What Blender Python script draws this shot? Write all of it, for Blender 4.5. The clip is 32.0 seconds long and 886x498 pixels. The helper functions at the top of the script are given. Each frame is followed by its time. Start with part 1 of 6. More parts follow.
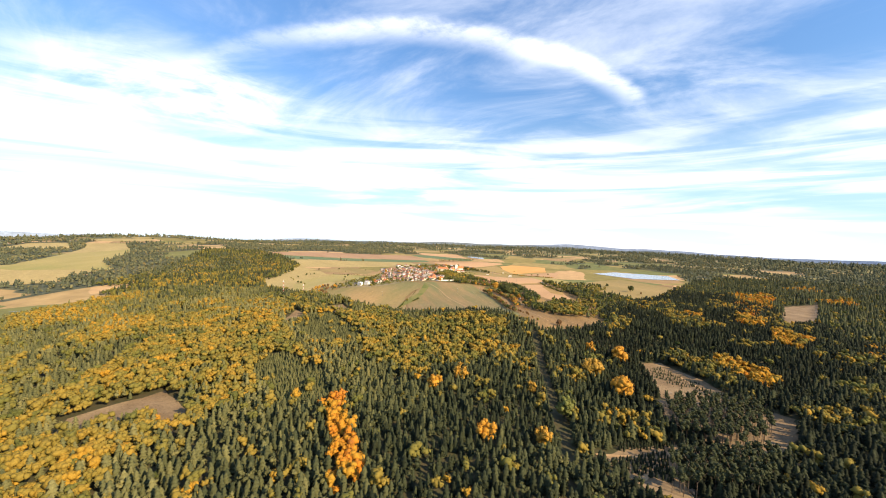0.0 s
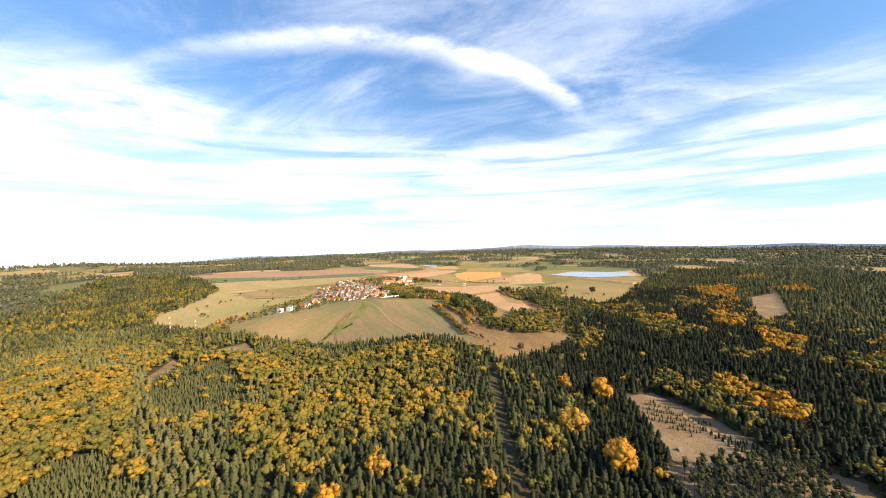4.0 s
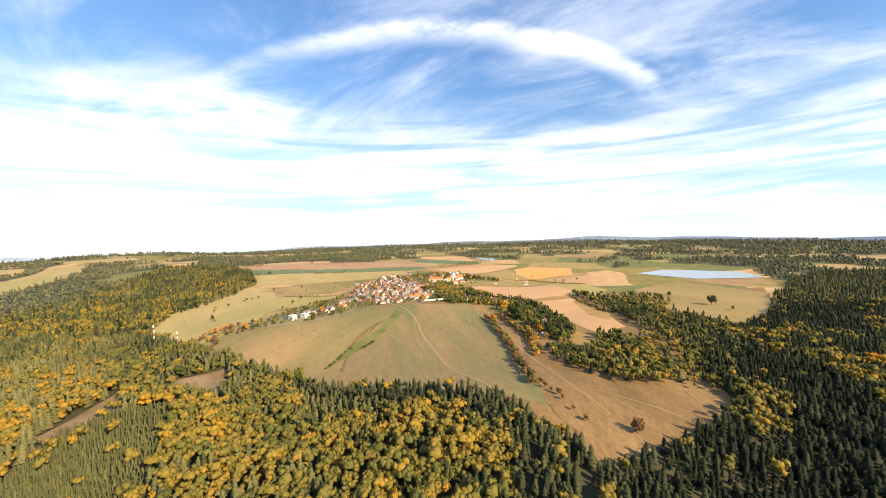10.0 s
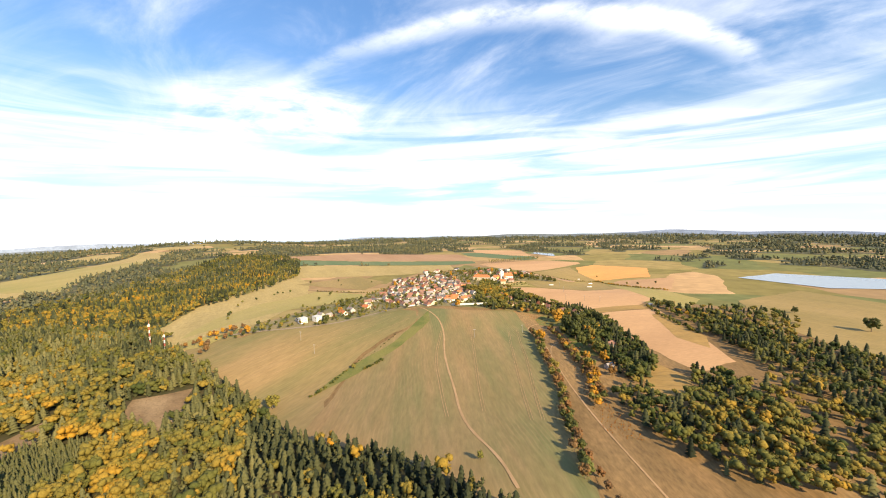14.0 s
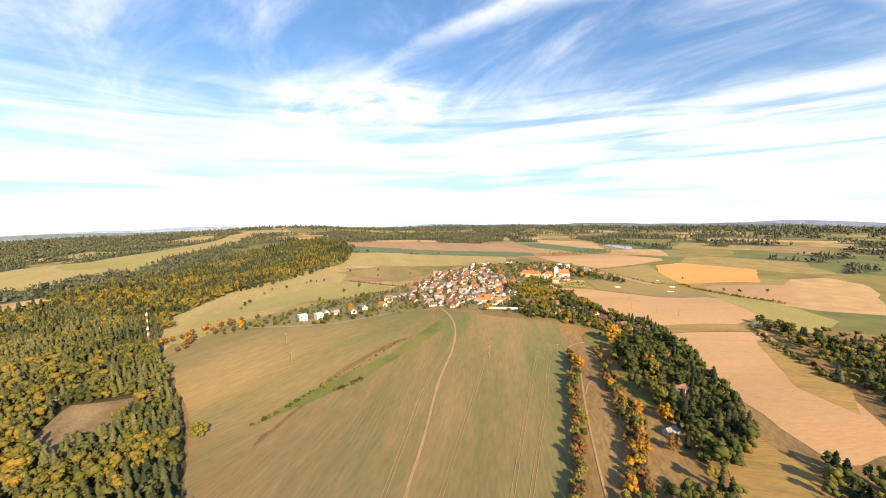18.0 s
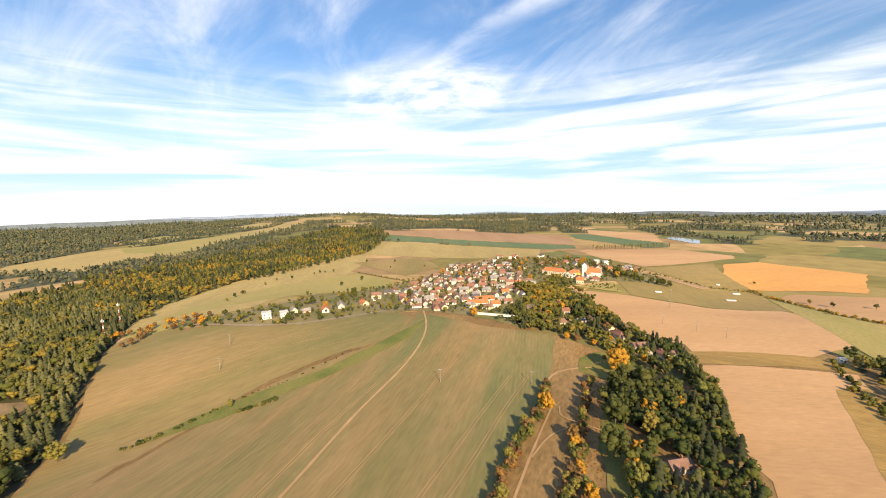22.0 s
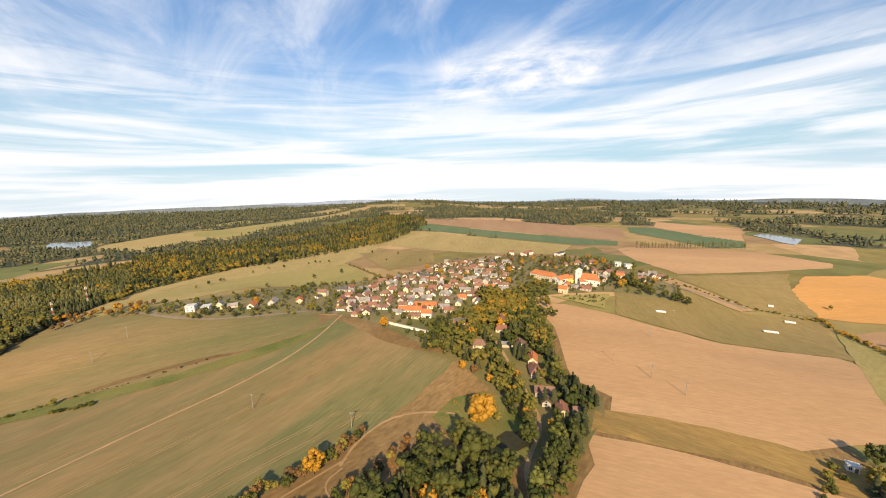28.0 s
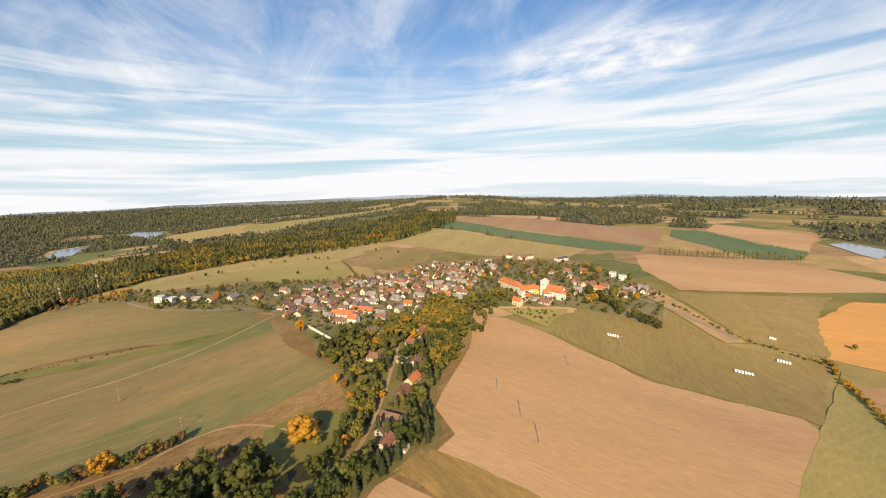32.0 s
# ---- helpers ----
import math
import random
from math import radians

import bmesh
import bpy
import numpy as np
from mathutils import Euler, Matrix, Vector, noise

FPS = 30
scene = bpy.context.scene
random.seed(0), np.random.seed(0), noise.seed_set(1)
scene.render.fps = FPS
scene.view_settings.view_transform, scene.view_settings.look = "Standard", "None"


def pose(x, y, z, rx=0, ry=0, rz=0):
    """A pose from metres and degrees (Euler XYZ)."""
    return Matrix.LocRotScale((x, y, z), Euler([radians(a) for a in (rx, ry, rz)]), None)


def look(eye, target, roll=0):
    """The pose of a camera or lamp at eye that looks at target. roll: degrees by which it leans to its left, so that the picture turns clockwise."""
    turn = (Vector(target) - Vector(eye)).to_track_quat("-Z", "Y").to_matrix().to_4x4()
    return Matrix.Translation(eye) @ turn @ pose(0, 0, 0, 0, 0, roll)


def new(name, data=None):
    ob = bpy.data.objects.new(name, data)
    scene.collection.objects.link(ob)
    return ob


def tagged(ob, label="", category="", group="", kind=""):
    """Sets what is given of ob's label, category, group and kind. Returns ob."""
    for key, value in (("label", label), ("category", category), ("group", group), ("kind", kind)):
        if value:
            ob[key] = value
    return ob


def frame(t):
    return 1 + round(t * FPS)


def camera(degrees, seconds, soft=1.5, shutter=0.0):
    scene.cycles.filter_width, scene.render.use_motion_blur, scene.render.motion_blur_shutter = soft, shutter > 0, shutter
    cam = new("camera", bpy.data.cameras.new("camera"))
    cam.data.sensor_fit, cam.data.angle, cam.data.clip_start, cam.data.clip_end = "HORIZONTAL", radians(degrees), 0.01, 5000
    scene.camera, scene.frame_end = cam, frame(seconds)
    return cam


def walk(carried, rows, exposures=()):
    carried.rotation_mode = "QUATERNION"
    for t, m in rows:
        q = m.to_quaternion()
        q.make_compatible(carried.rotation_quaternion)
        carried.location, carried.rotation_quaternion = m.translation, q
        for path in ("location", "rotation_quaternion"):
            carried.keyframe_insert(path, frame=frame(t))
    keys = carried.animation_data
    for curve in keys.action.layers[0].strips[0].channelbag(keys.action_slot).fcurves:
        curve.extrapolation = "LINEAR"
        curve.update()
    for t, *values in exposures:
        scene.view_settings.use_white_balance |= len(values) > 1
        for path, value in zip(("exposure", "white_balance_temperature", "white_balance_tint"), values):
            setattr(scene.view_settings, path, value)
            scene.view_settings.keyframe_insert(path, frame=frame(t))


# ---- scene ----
cam = camera(103, 32.0, soft=1.0)
PATH = [
    (0, pose(28.64, 30.01, 133.58, 87.15, -1.85, 18.35)),
    (1, pose(32.22, 60.68, 133.63, 87.88, -0.22, 14.37)),
    (2, pose(32.67, 90.59, 133.57, 88.39, 0.95, 11.41)),
    (3, pose(30.87, 119.89, 133.43, 88.48, 1.44, 10.71)),
    (4, pose(27.52, 148.66, 133.21, 88.33, 1.62, 11.29)),
    (5, pose(23.21, 177.01, 132.91, 88.16, 1.83, 12.48)),
    (6, pose(18.40, 205.01, 132.56, 87.94, 1.98, 14.17)),
    (7, pose(13.45, 232.72, 132.16, 87.74, 1.92, 15.64)),
    (8, pose(8.66, 260.19, 131.71, 87.55, 1.79, 17.36)),
    (9, pose(4.24, 287.46, 131.24, 87.35, 1.64, 19.33)),
    (10, pose(0.34, 314.57, 130.75, 87.07, 1.66, 20.94)),
    (11, pose(-2.93, 341.54, 130.25, 86.81, 1.66, 22.89)),
    (12, pose(-5.51, 368.39, 129.76, 86.57, 1.56, 25.40)),
    (13, pose(-7.34, 395.14, 129.27, 86.31, 1.44, 28.10)),
    (14, pose(-8.42, 421.79, 128.81, 85.98, 1.30, 30.83)),
    (15, pose(-8.74, 448.38, 128.38, 85.62, 1.12, 33.68)),
    (16, pose(-8.31, 474.91, 127.99, 85.19, 0.93, 36.64)),
    (17, pose(-7.14, 501.41, 127.65, 84.70, 0.86, 39.70)),
    (18, pose(-5.25, 527.90, 127.38, 84.12, 0.86, 42.88)),
    (19, pose(-2.66, 554.41, 127.18, 83.56, 0.88, 45.88)),
    (20, pose(0.62, 581.00, 127.06, 83.05, 0.89, 48.55)),
    (21, pose(4.54, 607.70, 127.04, 82.61, 0.91, 50.90)),
    (22, pose(9.10, 634.59, 127.12, 82.25, 0.97, 52.80)),
    (23, pose(14.26, 661.74, 127.32, 81.95, 1.02, 54.52)),
    (24, pose(19.96, 689.25, 127.64, 81.68, 1.10, 56.19)),
    (25, pose(26.15, 717.23, 128.09, 81.41, 1.18, 57.96)),
    (26, pose(32.74, 745.80, 128.69, 81.06, 1.23, 60.42)),
    (27, pose(39.62, 775.12, 129.44, 80.63, 1.24, 63.54)),
    (28, pose(46.62, 805.36, 130.36, 80.29, 1.27, 66.86)),
    (29, pose(53.55, 836.72, 131.45, 80.14, 1.27, 70.31)),
    (30, pose(60.13, 869.42, 132.73, 79.97, 1.33, 73.29)),
    (31, pose(66.02, 903.71, 134.21, 79.81, 1.38, 75.56)),
    (32, pose(70.79, 939.86, 135.89, 79.65, 1.39, 77.83)),
]
walk(cam, PATH, [(0, 0.92, 6750, 10), (12, 0.92, 6900, 10), (18, 0.82, 7000, 10), (24, 0.66, 7050, 10), (32, 0.36, 7100, 10)])

from mathutils import geometry

# ---- light ----
SUN_AZ, SUN_EL = 108.0, 31.0      # degrees from +y towards +x, degrees up
world = bpy.data.worlds.new("sky")
scene.world = world
world.use_nodes = True


def build_sky():
    nt = world.node_tree
    n, l = nt.nodes, nt.links
    n.clear()

    def math_node(op, a, b=None, clamp=False):
        m = n.new("ShaderNodeMath")
        m.operation, m.use_clamp = op, clamp
        for i, v in enumerate((a, b)):
            if v is None:
                continue
            if isinstance(v, (int, float)):
                m.inputs[i].default_value = v
            else:
                l.new(v, m.inputs[i])
        return m.outputs[0]

    sky = n.new("ShaderNodeTexSky")
    sky.sky_type, sky.sun_disc = "NISHITA", False
    sky.sun_elevation, sky.sun_rotation = radians(SUN_EL), radians(SUN_AZ)
    sky.air_density, sky.dust_density, sky.ozone_density = 1.0, 0.0, 2.5
    coord = n.new("ShaderNodeTexCoord")
    sep = n.new("ShaderNodeSeparateXYZ")
    l.new(coord.outputs["Generated"], sep.inputs[0])
    x, y, z = sep.outputs
    # a flat sheet of cirrus high above: where a look upwards meets it
    zs = math_node("ADD", math_node("MAXIMUM", z, 0.0), 0.22)      # the sheet curves down with the earth
    soft = n.new("ShaderNodeCombineXYZ")
    l.new(math_node("DIVIDE", x, zs), soft.inputs[0]), l.new(math_node("DIVIDE", y, zs), soft.inputs[1])
    zf = math_node("MAXIMUM", z, 0.06)
    px, py = math_node("DIVIDE", x, zf), math_node("DIVIDE", y, zf)
    flat = n.new("ShaderNodeCombineXYZ")
    l.new(px, flat.inputs[0]), l.new(py, flat.inputs[1])

    def cloud_noise(vec, scale, detail, rough, distort=0.0):
        t = n.new("ShaderNodeTexNoise")
        t.inputs["Scale"].default_value, t.inputs["Detail"].default_value = scale, detail
        t.inputs["Roughness"].default_value, t.inputs["Distortion"].default_value = rough, distort
        l.new(vec, t.inputs["Vector"])
        return t.outputs["Fac"]

    def ramp(v, lo, hi):
        m = n.new("ShaderNodeMapRange")
        m.interpolation_type = "SMOOTHSTEP"
        m.inputs["From Min"].default_value, m.inputs["From Max"].default_value = lo, hi
        l.new(v, m.inputs["Value"])
        return m.outputs["Result"]

    def mapped(vec, turn, sx, sy, ox=0.0, oy=0.0):
        mp = n.new("ShaderNodeMapping")
        mp.inputs["Rotation"].default_value, mp.inputs["Scale"].default_value = (0, 0, radians(turn)), (sx, sy, 1)
        mp.inputs["Location"].default_value = (ox, oy, 0)
        l.new(vec, mp.inputs[0])
        return mp.outputs[0]

    # long low bands that lie level above the horizon
    level = n.new("ShaderNodeCombineXYZ")
    l.new(math_node("MULTIPLY", math_node("ARCTAN2", x, y), 1.6), level.inputs[0])
    l.new(math_node("MULTIPLY", z, 20.0), level.inputs[1])
    bands = ramp(cloud_noise(level.outputs[0], 1.0, 6.0, 0.55, 0.6), 0.38, 0.60)
    bands = math_node("MULTIPLY", bands, math_node("MULTIPLY", ramp(z, 0.36, 0.12), 0.90))
    veil = math_node("MULTIPLY", ramp(z, 0.08, 0.0), 0.42)
    # soft cirrus higher up
    wisps = ramp(cloud_noise(mapped(soft.outputs[0], 35, 0.75, 1.5, 2.0, 0.4), 1.5, 8.0, 0.62, 0.7), 0.38, 0.84)
    wisps = math_node("MULTIPLY", math_node("MULTIPLY", wisps, 0.66), ramp(z, 0.02, 0.28))
    # a broad bank of cloud
    bx, by = math_node("SUBTRACT", px, BANK[0]), math_node("SUBTRACT", py, BANK[1])
    far = math_node("POWER", math_node("ADD", math_node("MULTIPLY", bx, bx), math_node("MULTIPLY", by, by)), 0.5)
    bank = math_node("MULTIPLY", ramp(far, BANK[2], 0.25 * BANK[2]), ramp(cloud_noise(flat.outputs[0], 1.1, 8.0, 0.62, 0.5), 0.36, 0.66))
    # one long bright bowed streak
    ux, uy = math_node("SUBTRACT", px, ARC[0]), math_node("SUBTRACT", py, ARC[1])
    dx, dy = math.sin(radians(ARC[2])), math.cos(radians(ARC[2]))
    s = math_node("ADD", math_node("MULTIPLY", ux, dx), math_node("MULTIPLY", uy, dy))
    c = math_node("ADD", math_node("MULTIPLY", ux, -dy), math_node("MULTIPLY", uy, dx))
    wob = math_node("MULTIPLY", math_node("SUBTRACT", cloud_noise(flat.outputs[0], 1.6, 6.0, 0.6), 0.5), 0.22)
    off = math_node("ADD", math_node("SUBTRACT", math_node("ADD", c, ARC[3]), math_node("MULTIPLY", math_node("MULTIPLY", s, s), ARC[4])), wob)
    sharp = math_node("MULTIPLY", ramp(off, -0.10, 0.02), ramp(off, 0.24, 0.0))
    ends = math_node("MULTIPLY", ramp(s, -2.2, 0.2), ramp(s, 1.65, 1.25))
    arc = math_node("MULTIPLY", math_node("MULTIPLY", math_node("MULTIPLY", sharp, 0.72), ends), ramp(cloud_noise(flat.outputs[0], 3.2, 6.0, 0.65), 0.2, 0.6))
    cover = math_node("ADD", math_node("ADD", bands, wisps), math_node("ADD", veil, math_node("ADD", bank, arc)), True)
    cover = math_node("MULTIPLY", cover, 0.97)
    mix = n.new("ShaderNodeMix")
    mix.data_type = "RGBA"
    mix.inputs["B"].default_value = CLOUD_COLOUR
    l.new(cover, mix.inputs["Factor"])
    tone = n.new("ShaderNodeHueSaturation")
    tone.inputs["Hue"].default_value = 0.503
    mist = n.new("ShaderNodeMapRange")
    for k, v in (("From Max", 0.55), ("To Min", 1.05), ("To Max", 1.9)):
        mist.inputs[k].default_value = v
    pale = n.new("ShaderNodeMapRange")
    for k, v in (("From Max", 0.30), ("To Min", 0.50), ("To Max", 1.16)):
        pale.inputs[k].default_value = v
    l.new(z, pale.inputs["Value"]), l.new(pale.outputs["Result"], tone.inputs["Saturation"])
    l.new(z, mist.inputs["Value"]), l.new(mist.outputs["Result"], tone.inputs["Value"])
    l.new(sky.outputs[0], tone.inputs["Color"])
    haze = n.new("ShaderNodeMix")
    haze.data_type = "RGBA"
    haze.inputs["B"].default_value = (3.4, 6.3, 8.8, 1)
    l.new(math_node("MULTIPLY", ramp(z, 0.30, 0.02), 0.75), haze.inputs["Factor"]), l.new(tone.outputs[0], haze.inputs["A"])
    l.new(haze.outputs["Result"], mix.inputs["A"])
    bg = n.new("ShaderNodeBackground")
    bg.inputs["Strength"].default_value = SKY_STRENGTH
    l.new(mix.outputs["Result"], bg.inputs["Color"])
    out = n.new("ShaderNodeOutputWorld")
    l.new(bg.outputs[0], out.inputs["Surface"])


ARC, BANK = (-0.745, 2.14, 63.3, 0.48, 0.278), (-2.9, 2.1, 1.3)
CLOUD_COLOUR, SKY_STRENGTH = (9.8, 10.2, 11.2, 1), 0.075
build_sky()

sun_data = bpy.data.lights.new("sun", "SUN")
sun_data.energy, sun_data.angle, sun_data.color = 5.0, radians(0.6), (1.0, 0.80, 0.52)
sun = new("sun", sun_data)
to_sun = Vector((math.sin(radians(SUN_AZ)) * math.cos(radians(SUN_EL)), math.cos(radians(SUN_AZ)) * math.cos(radians(SUN_EL)), math.sin(radians(SUN_EL))))
sun.matrix_world = look(to_sun * 300, (0, 0, 0))


# ---- materials ----
def material(name, colour, rough=0.85, metal=0.0, spread=0.25, scale=1.0, fine=8.0, bump=0.0, second=None, third=None, third_scale=0.01, third_from=0.44, tint=None, per_object=False, stretch=None, turn=0.0, rows=None, spec=0.25):
    """Base colour that wanders to second and third at two scales; tint: colour ramp along the attribute 'tint'."""
    m = bpy.data.materials.new(name)
    m.use_nodes = True
    nt = m.node_tree
    n, l = nt.nodes, nt.links
    bsdf = n["Principled BSDF"]
    bsdf.inputs["Roughness"].default_value, bsdf.inputs["Metallic"].default_value = rough, metal
    bsdf.inputs["Specular IOR Level"].default_value = spec
    geo = n.new("ShaderNodeNewGeometry")
    vec = geo.outputs["Position"]
    if stretch:
        mp = n.new("ShaderNodeMapping")
        mp.vector_type = "TEXTURE"
        mp.inputs["Rotation"].default_value = (0, 0, radians(turn))
        mp.inputs["Scale"].default_value = stretch
        l.new(vec, mp.inputs[0])
        vec = mp.outputs[0]

    def grain(s, detail=6.0, rgh=0.6, v=None):
        t = n.new("ShaderNodeTexNoise")
        t.inputs["Scale"].default_value, t.inputs["Detail"].default_value, t.inputs["Roughness"].default_value = s, detail, rgh
        l.new(v or vec, t.inputs["Vector"])
        return t.outputs["Fac"]

    def blend(fac, a, b, mode="MIX"):
        x = n.new("ShaderNodeMix")
        x.data_type, x.blend_type = "RGBA", mode
        for k, v in (("Factor", fac), ("A", a), ("B", b)):
            sock = [s for s in x.inputs if s.name == k and s.enabled][0]
            if isinstance(v, (int, float)):
                sock.default_value = v
            elif isinstance(v, tuple):
                sock.default_value = (*v[:3], 1)
            else:
                l.new(v, sock)
        return [s for s in x.outputs if s.enabled][0]

    def rng(v, lo, hi, a=0.0, b=1.0):
        r = n.new("ShaderNodeMapRange")
        r.inputs["From Min"].default_value, r.inputs["From Max"].default_value = lo, hi
        r.inputs["To Min"].default_value, r.inputs["To Max"].default_value = a, b
        l.new(v, r.inputs["Value"])
        return r.outputs["Result"]

    col = colour
    if tint:
        at = n.new("ShaderNodeAttribute")
        at.attribute_name = "tint"
        rp = n.new("ShaderNodeValToRGB")
        while len(rp.color_ramp.elements) < len(tint):
            rp.color_ramp.elements.new(0.5)
        for i, c in enumerate(tint):
            rp.color_ramp.elements[i].position = i / (len(tint) - 1)
            rp.color_ramp.elements[i].color = (*c, 1)
        if per_object:
            oi = n.new("ShaderNodeObjectInfo")
            l.new(oi.outputs["Random"], rp.inputs[0])
        else:
            l.new(at.outputs["Fac"], rp.inputs[0])
        col = rp.outputs[0]
    elif per_object:
        oi = n.new("ShaderNodeObjectInfo")
        col = blend(oi.outputs["Random"], colour, second or colour)
        second = None
    if second:
        col = blend(rng(grain(scale), 0.36, 0.64), col, second)
    if third:
        col = blend(rng(grain(third_scale, 4.0), third_from, third_from + 0.2), col, third)
    g = grain(fine, 4.0, 0.7)
    if rows:                                    # drill rows and wheel lines: heading of their normal, spacing, strength, colour
        mp = n.new("ShaderNodeMapping")
        mp.inputs["Rotation"].default_value = (0, 0, radians(-rows[0]))
        l.new(geo.outputs["Position"], mp.inputs[0])
        for k, (gap, force) in enumerate(((rows[1], rows[2]), (rows[1] * 5.3, rows[2] * 0.8))):
            wv = n.new("ShaderNodeTexWave")
            wv.inputs["Scale"].default_value, wv.inputs["Distortion"].default_value = 0.314 / gap, 4.5
            wv.inputs["Detail"].default_value, wv.inputs["Detail Scale"].default_value = 3.0, 0.35
            l.new(mp.outputs[0], wv.inputs["Vector"])
            patch = rng(grain(0.02 + 0.013 * k, 3.0, 0.6, geo.outputs["Position"]), 0.42, 0.62)
            mul = n.new("ShaderNodeMath")
            mul.operation = "MULTIPLY"
            l.new(rng(wv.outputs["Fac"], 0.55, 1.0, 0.0, force), mul.inputs[0]), l.new(patch, mul.inputs[1])
            col = blend(mul.outputs[0], col, rows[3])
    dark = rng(g, 0.25, 0.75, 1.0 - spread, 1.0 + spread)
    vm = n.new("ShaderNodeVectorMath")
    vm.operation = "SCALE"
    if isinstance(col, tuple):
        vm.inputs[0].default_value = col[:3]
    else:
        l.new(col, vm.inputs[0])
    l.new(dark, vm.inputs["Scale"])
    l.new(vm.outputs[0], bsdf.inputs["Base Color"])
    if bump:
        b = n.new("ShaderNodeBump")
        b.inputs["Strength"].default_value, b.inputs["Distance"].default_value = bump, 0.3
        l.new(g, b.inputs["Height"])
        l.new(b.outputs[0], bsdf.inputs["Normal"])
    return m


M_GREEN = material("grass_field", (0.310, 0.255, 0.082), second=(0.355, 0.280, 0.100), scale=0.018, fine=0.5, third=(0.255, 0.232, 0.066), third_scale=0.006, stretch=(1, 3.5, 1), turn=28, spread=0.2, rows=(10, 4.0, 0.3, (0.29, 0.215, 0.09)))
M_WEST = material("sprouting_field", (0.255, 0.178, 0.074), second=(0.30, 0.198, 0.088), scale=0.03, fine=0.5, third=(0.165, 0.150, 0.054), third_scale=0.011, third_from=0.41, stretch=(1, 6, 1), turn=8, spread=0.2, rows=(4, 2.6, 0.22, (0.33, 0.225, 0.11)))
M_MAIN = material("sprouting_winter_wheat", (0.245, 0.160, 0.068), second=(0.300, 0.190, 0.087), scale=0.03, fine=0.5, third=(0.145, 0.145, 0.055), third_scale=0.011, third_from=0.40, stretch=(1, 7, 1), turn=32, spread=0.2, rows=(38, 2.8, 0.25, (0.33, 0.215, 0.108)))
M_STRIP = material("dry_meadow", (0.225, 0.136, 0.055), second=(0.155, 0.098, 0.038), scale=0.05, fine=0.5, third=(0.27, 0.172, 0.073), third_scale=0.014, stretch=(1, 3, 1), turn=25, spread=0.38, rows=(30, 3.0, 0.35, (0.165, 0.108, 0.045)))
M_TAN = material("harrowed_soil", (0.465, 0.280, 0.138), second=(0.51, 0.312, 0.158), scale=0.02, fine=0.6, third=(0.395, 0.236, 0.118), third_scale=0.008, stretch=(1, 5, 1), turn=-40, spread=0.15, rows=(130, 2.6, 0.35, (0.39, 0.235, 0.118)))
M_STUBBLE = material("yellow_stubble", (0.355, 0.220, 0.072), second=(0.27, 0.178, 0.060), scale=0.06, fine=0.7, stretch=(1, 5, 1), turn=-60, spread=0.26, rows=(120, 1.8, 0.55, (0.21, 0.140, 0.048)))
M_ORANGE = material("orange_stubble", (0.62, 0.315, 0.098), second=(0.54, 0.280, 0.09), scale=0.02, fine=0.4, stretch=(1, 5, 1), turn=-40, spread=0.14)
M_OLIVE = material("mown_meadow", (0.270, 0.195, 0.070), second=(0.225, 0.172, 0.058), scale=0.02, fine=0.4, third=(0.31, 0.22, 0.085), third_scale=0.008, stretch=(1, 5, 1), turn=60, spread=0.2, rows=(150, 3.0, 0.35, (0.22, 0.165, 0.062)))
M_PALE = material("pale_stubble", (0.400, 0.300, 0.118), second=(0.335, 0.255, 0.098), scale=0.02, fine=0.3, stretch=(1, 5, 1), turn=60, spread=0.2, rows=(150, 3.0, 0.35, (0.22, 0.165, 0.062)))
M_BROWN = material("ploughed_soil", (0.31, 0.185, 0.10), second=(0.36, 0.225, 0.125), scale=0.02, fine=0.4, stretch=(1, 6, 1), turn=60, spread=0.16)
M_DEEPGREEN = material("winter_crop", (0.095, 0.145, 0.065), second=(0.13, 0.165, 0.075), scale=0.02, fine=0.3, stretch=(1, 6, 1), turn=60, spread=0.16)
M_CLEAR = material("felled_clearing", (0.225, 0.15, 0.08), second=(0.155, 0.105, 0.055), scale=0.08, fine=0.7, third=(0.27, 0.19, 0.105), third_scale=0.03, spread=0.3, bump=0.4)
M_MEADOW = material("meadow_grass", (0.128, 0.122, 0.040), second=(0.175, 0.145, 0.055), scale=0.05, fine=0.7, third=(0.20, 0.155, 0.065), third_scale=0.015, spread=0.24)
M_YARD = material("village_yards", (0.185, 0.160, 0.066), second=(0.25, 0.195, 0.105), scale=0.06, fine=0.7, third=(0.130, 0.130, 0.045), third_scale=0.03, spread=0.28)
M_LAWN = material("green_lawn", (0.165, 0.158, 0.042), second=(0.215, 0.178, 0.060), scale=0.06, fine=0.8, third=(0.105, 0.125, 0.028), third_scale=0.03, spread=0.26)
M_SAPLING = material("plantation_grass", (0.13, 0.145, 0.036), second=(0.17, 0.165, 0.045), scale=0.05, fine=0.8, third=(0.155, 0.15, 0.045), third_scale=0.03, spread=0.3)
M_FLOOR = material("forest_floor", (0.075, 0.06, 0.03), second=(0.05, 0.05, 0.02), scale=0.1, fine=0.8, spread=0.3)
M_TRACK = material("dry_earth_track", (0.41, 0.265, 0.138), second=(0.33, 0.212, 0.105), scale=0.1, fine=1.2, spread=0.15)
M_ASPHALT = material("worn_road", (0.24, 0.195, 0.145), second=(0.30, 0.235, 0.165), scale=0.1, fine=2.0, spread=0.18, rough=0.95, spec=0.1)
M_WATER = material("pond_water", (0.24, 0.27, 0.30), rough=0.18, spread=0.04, fine=0.05, spec=0.6)
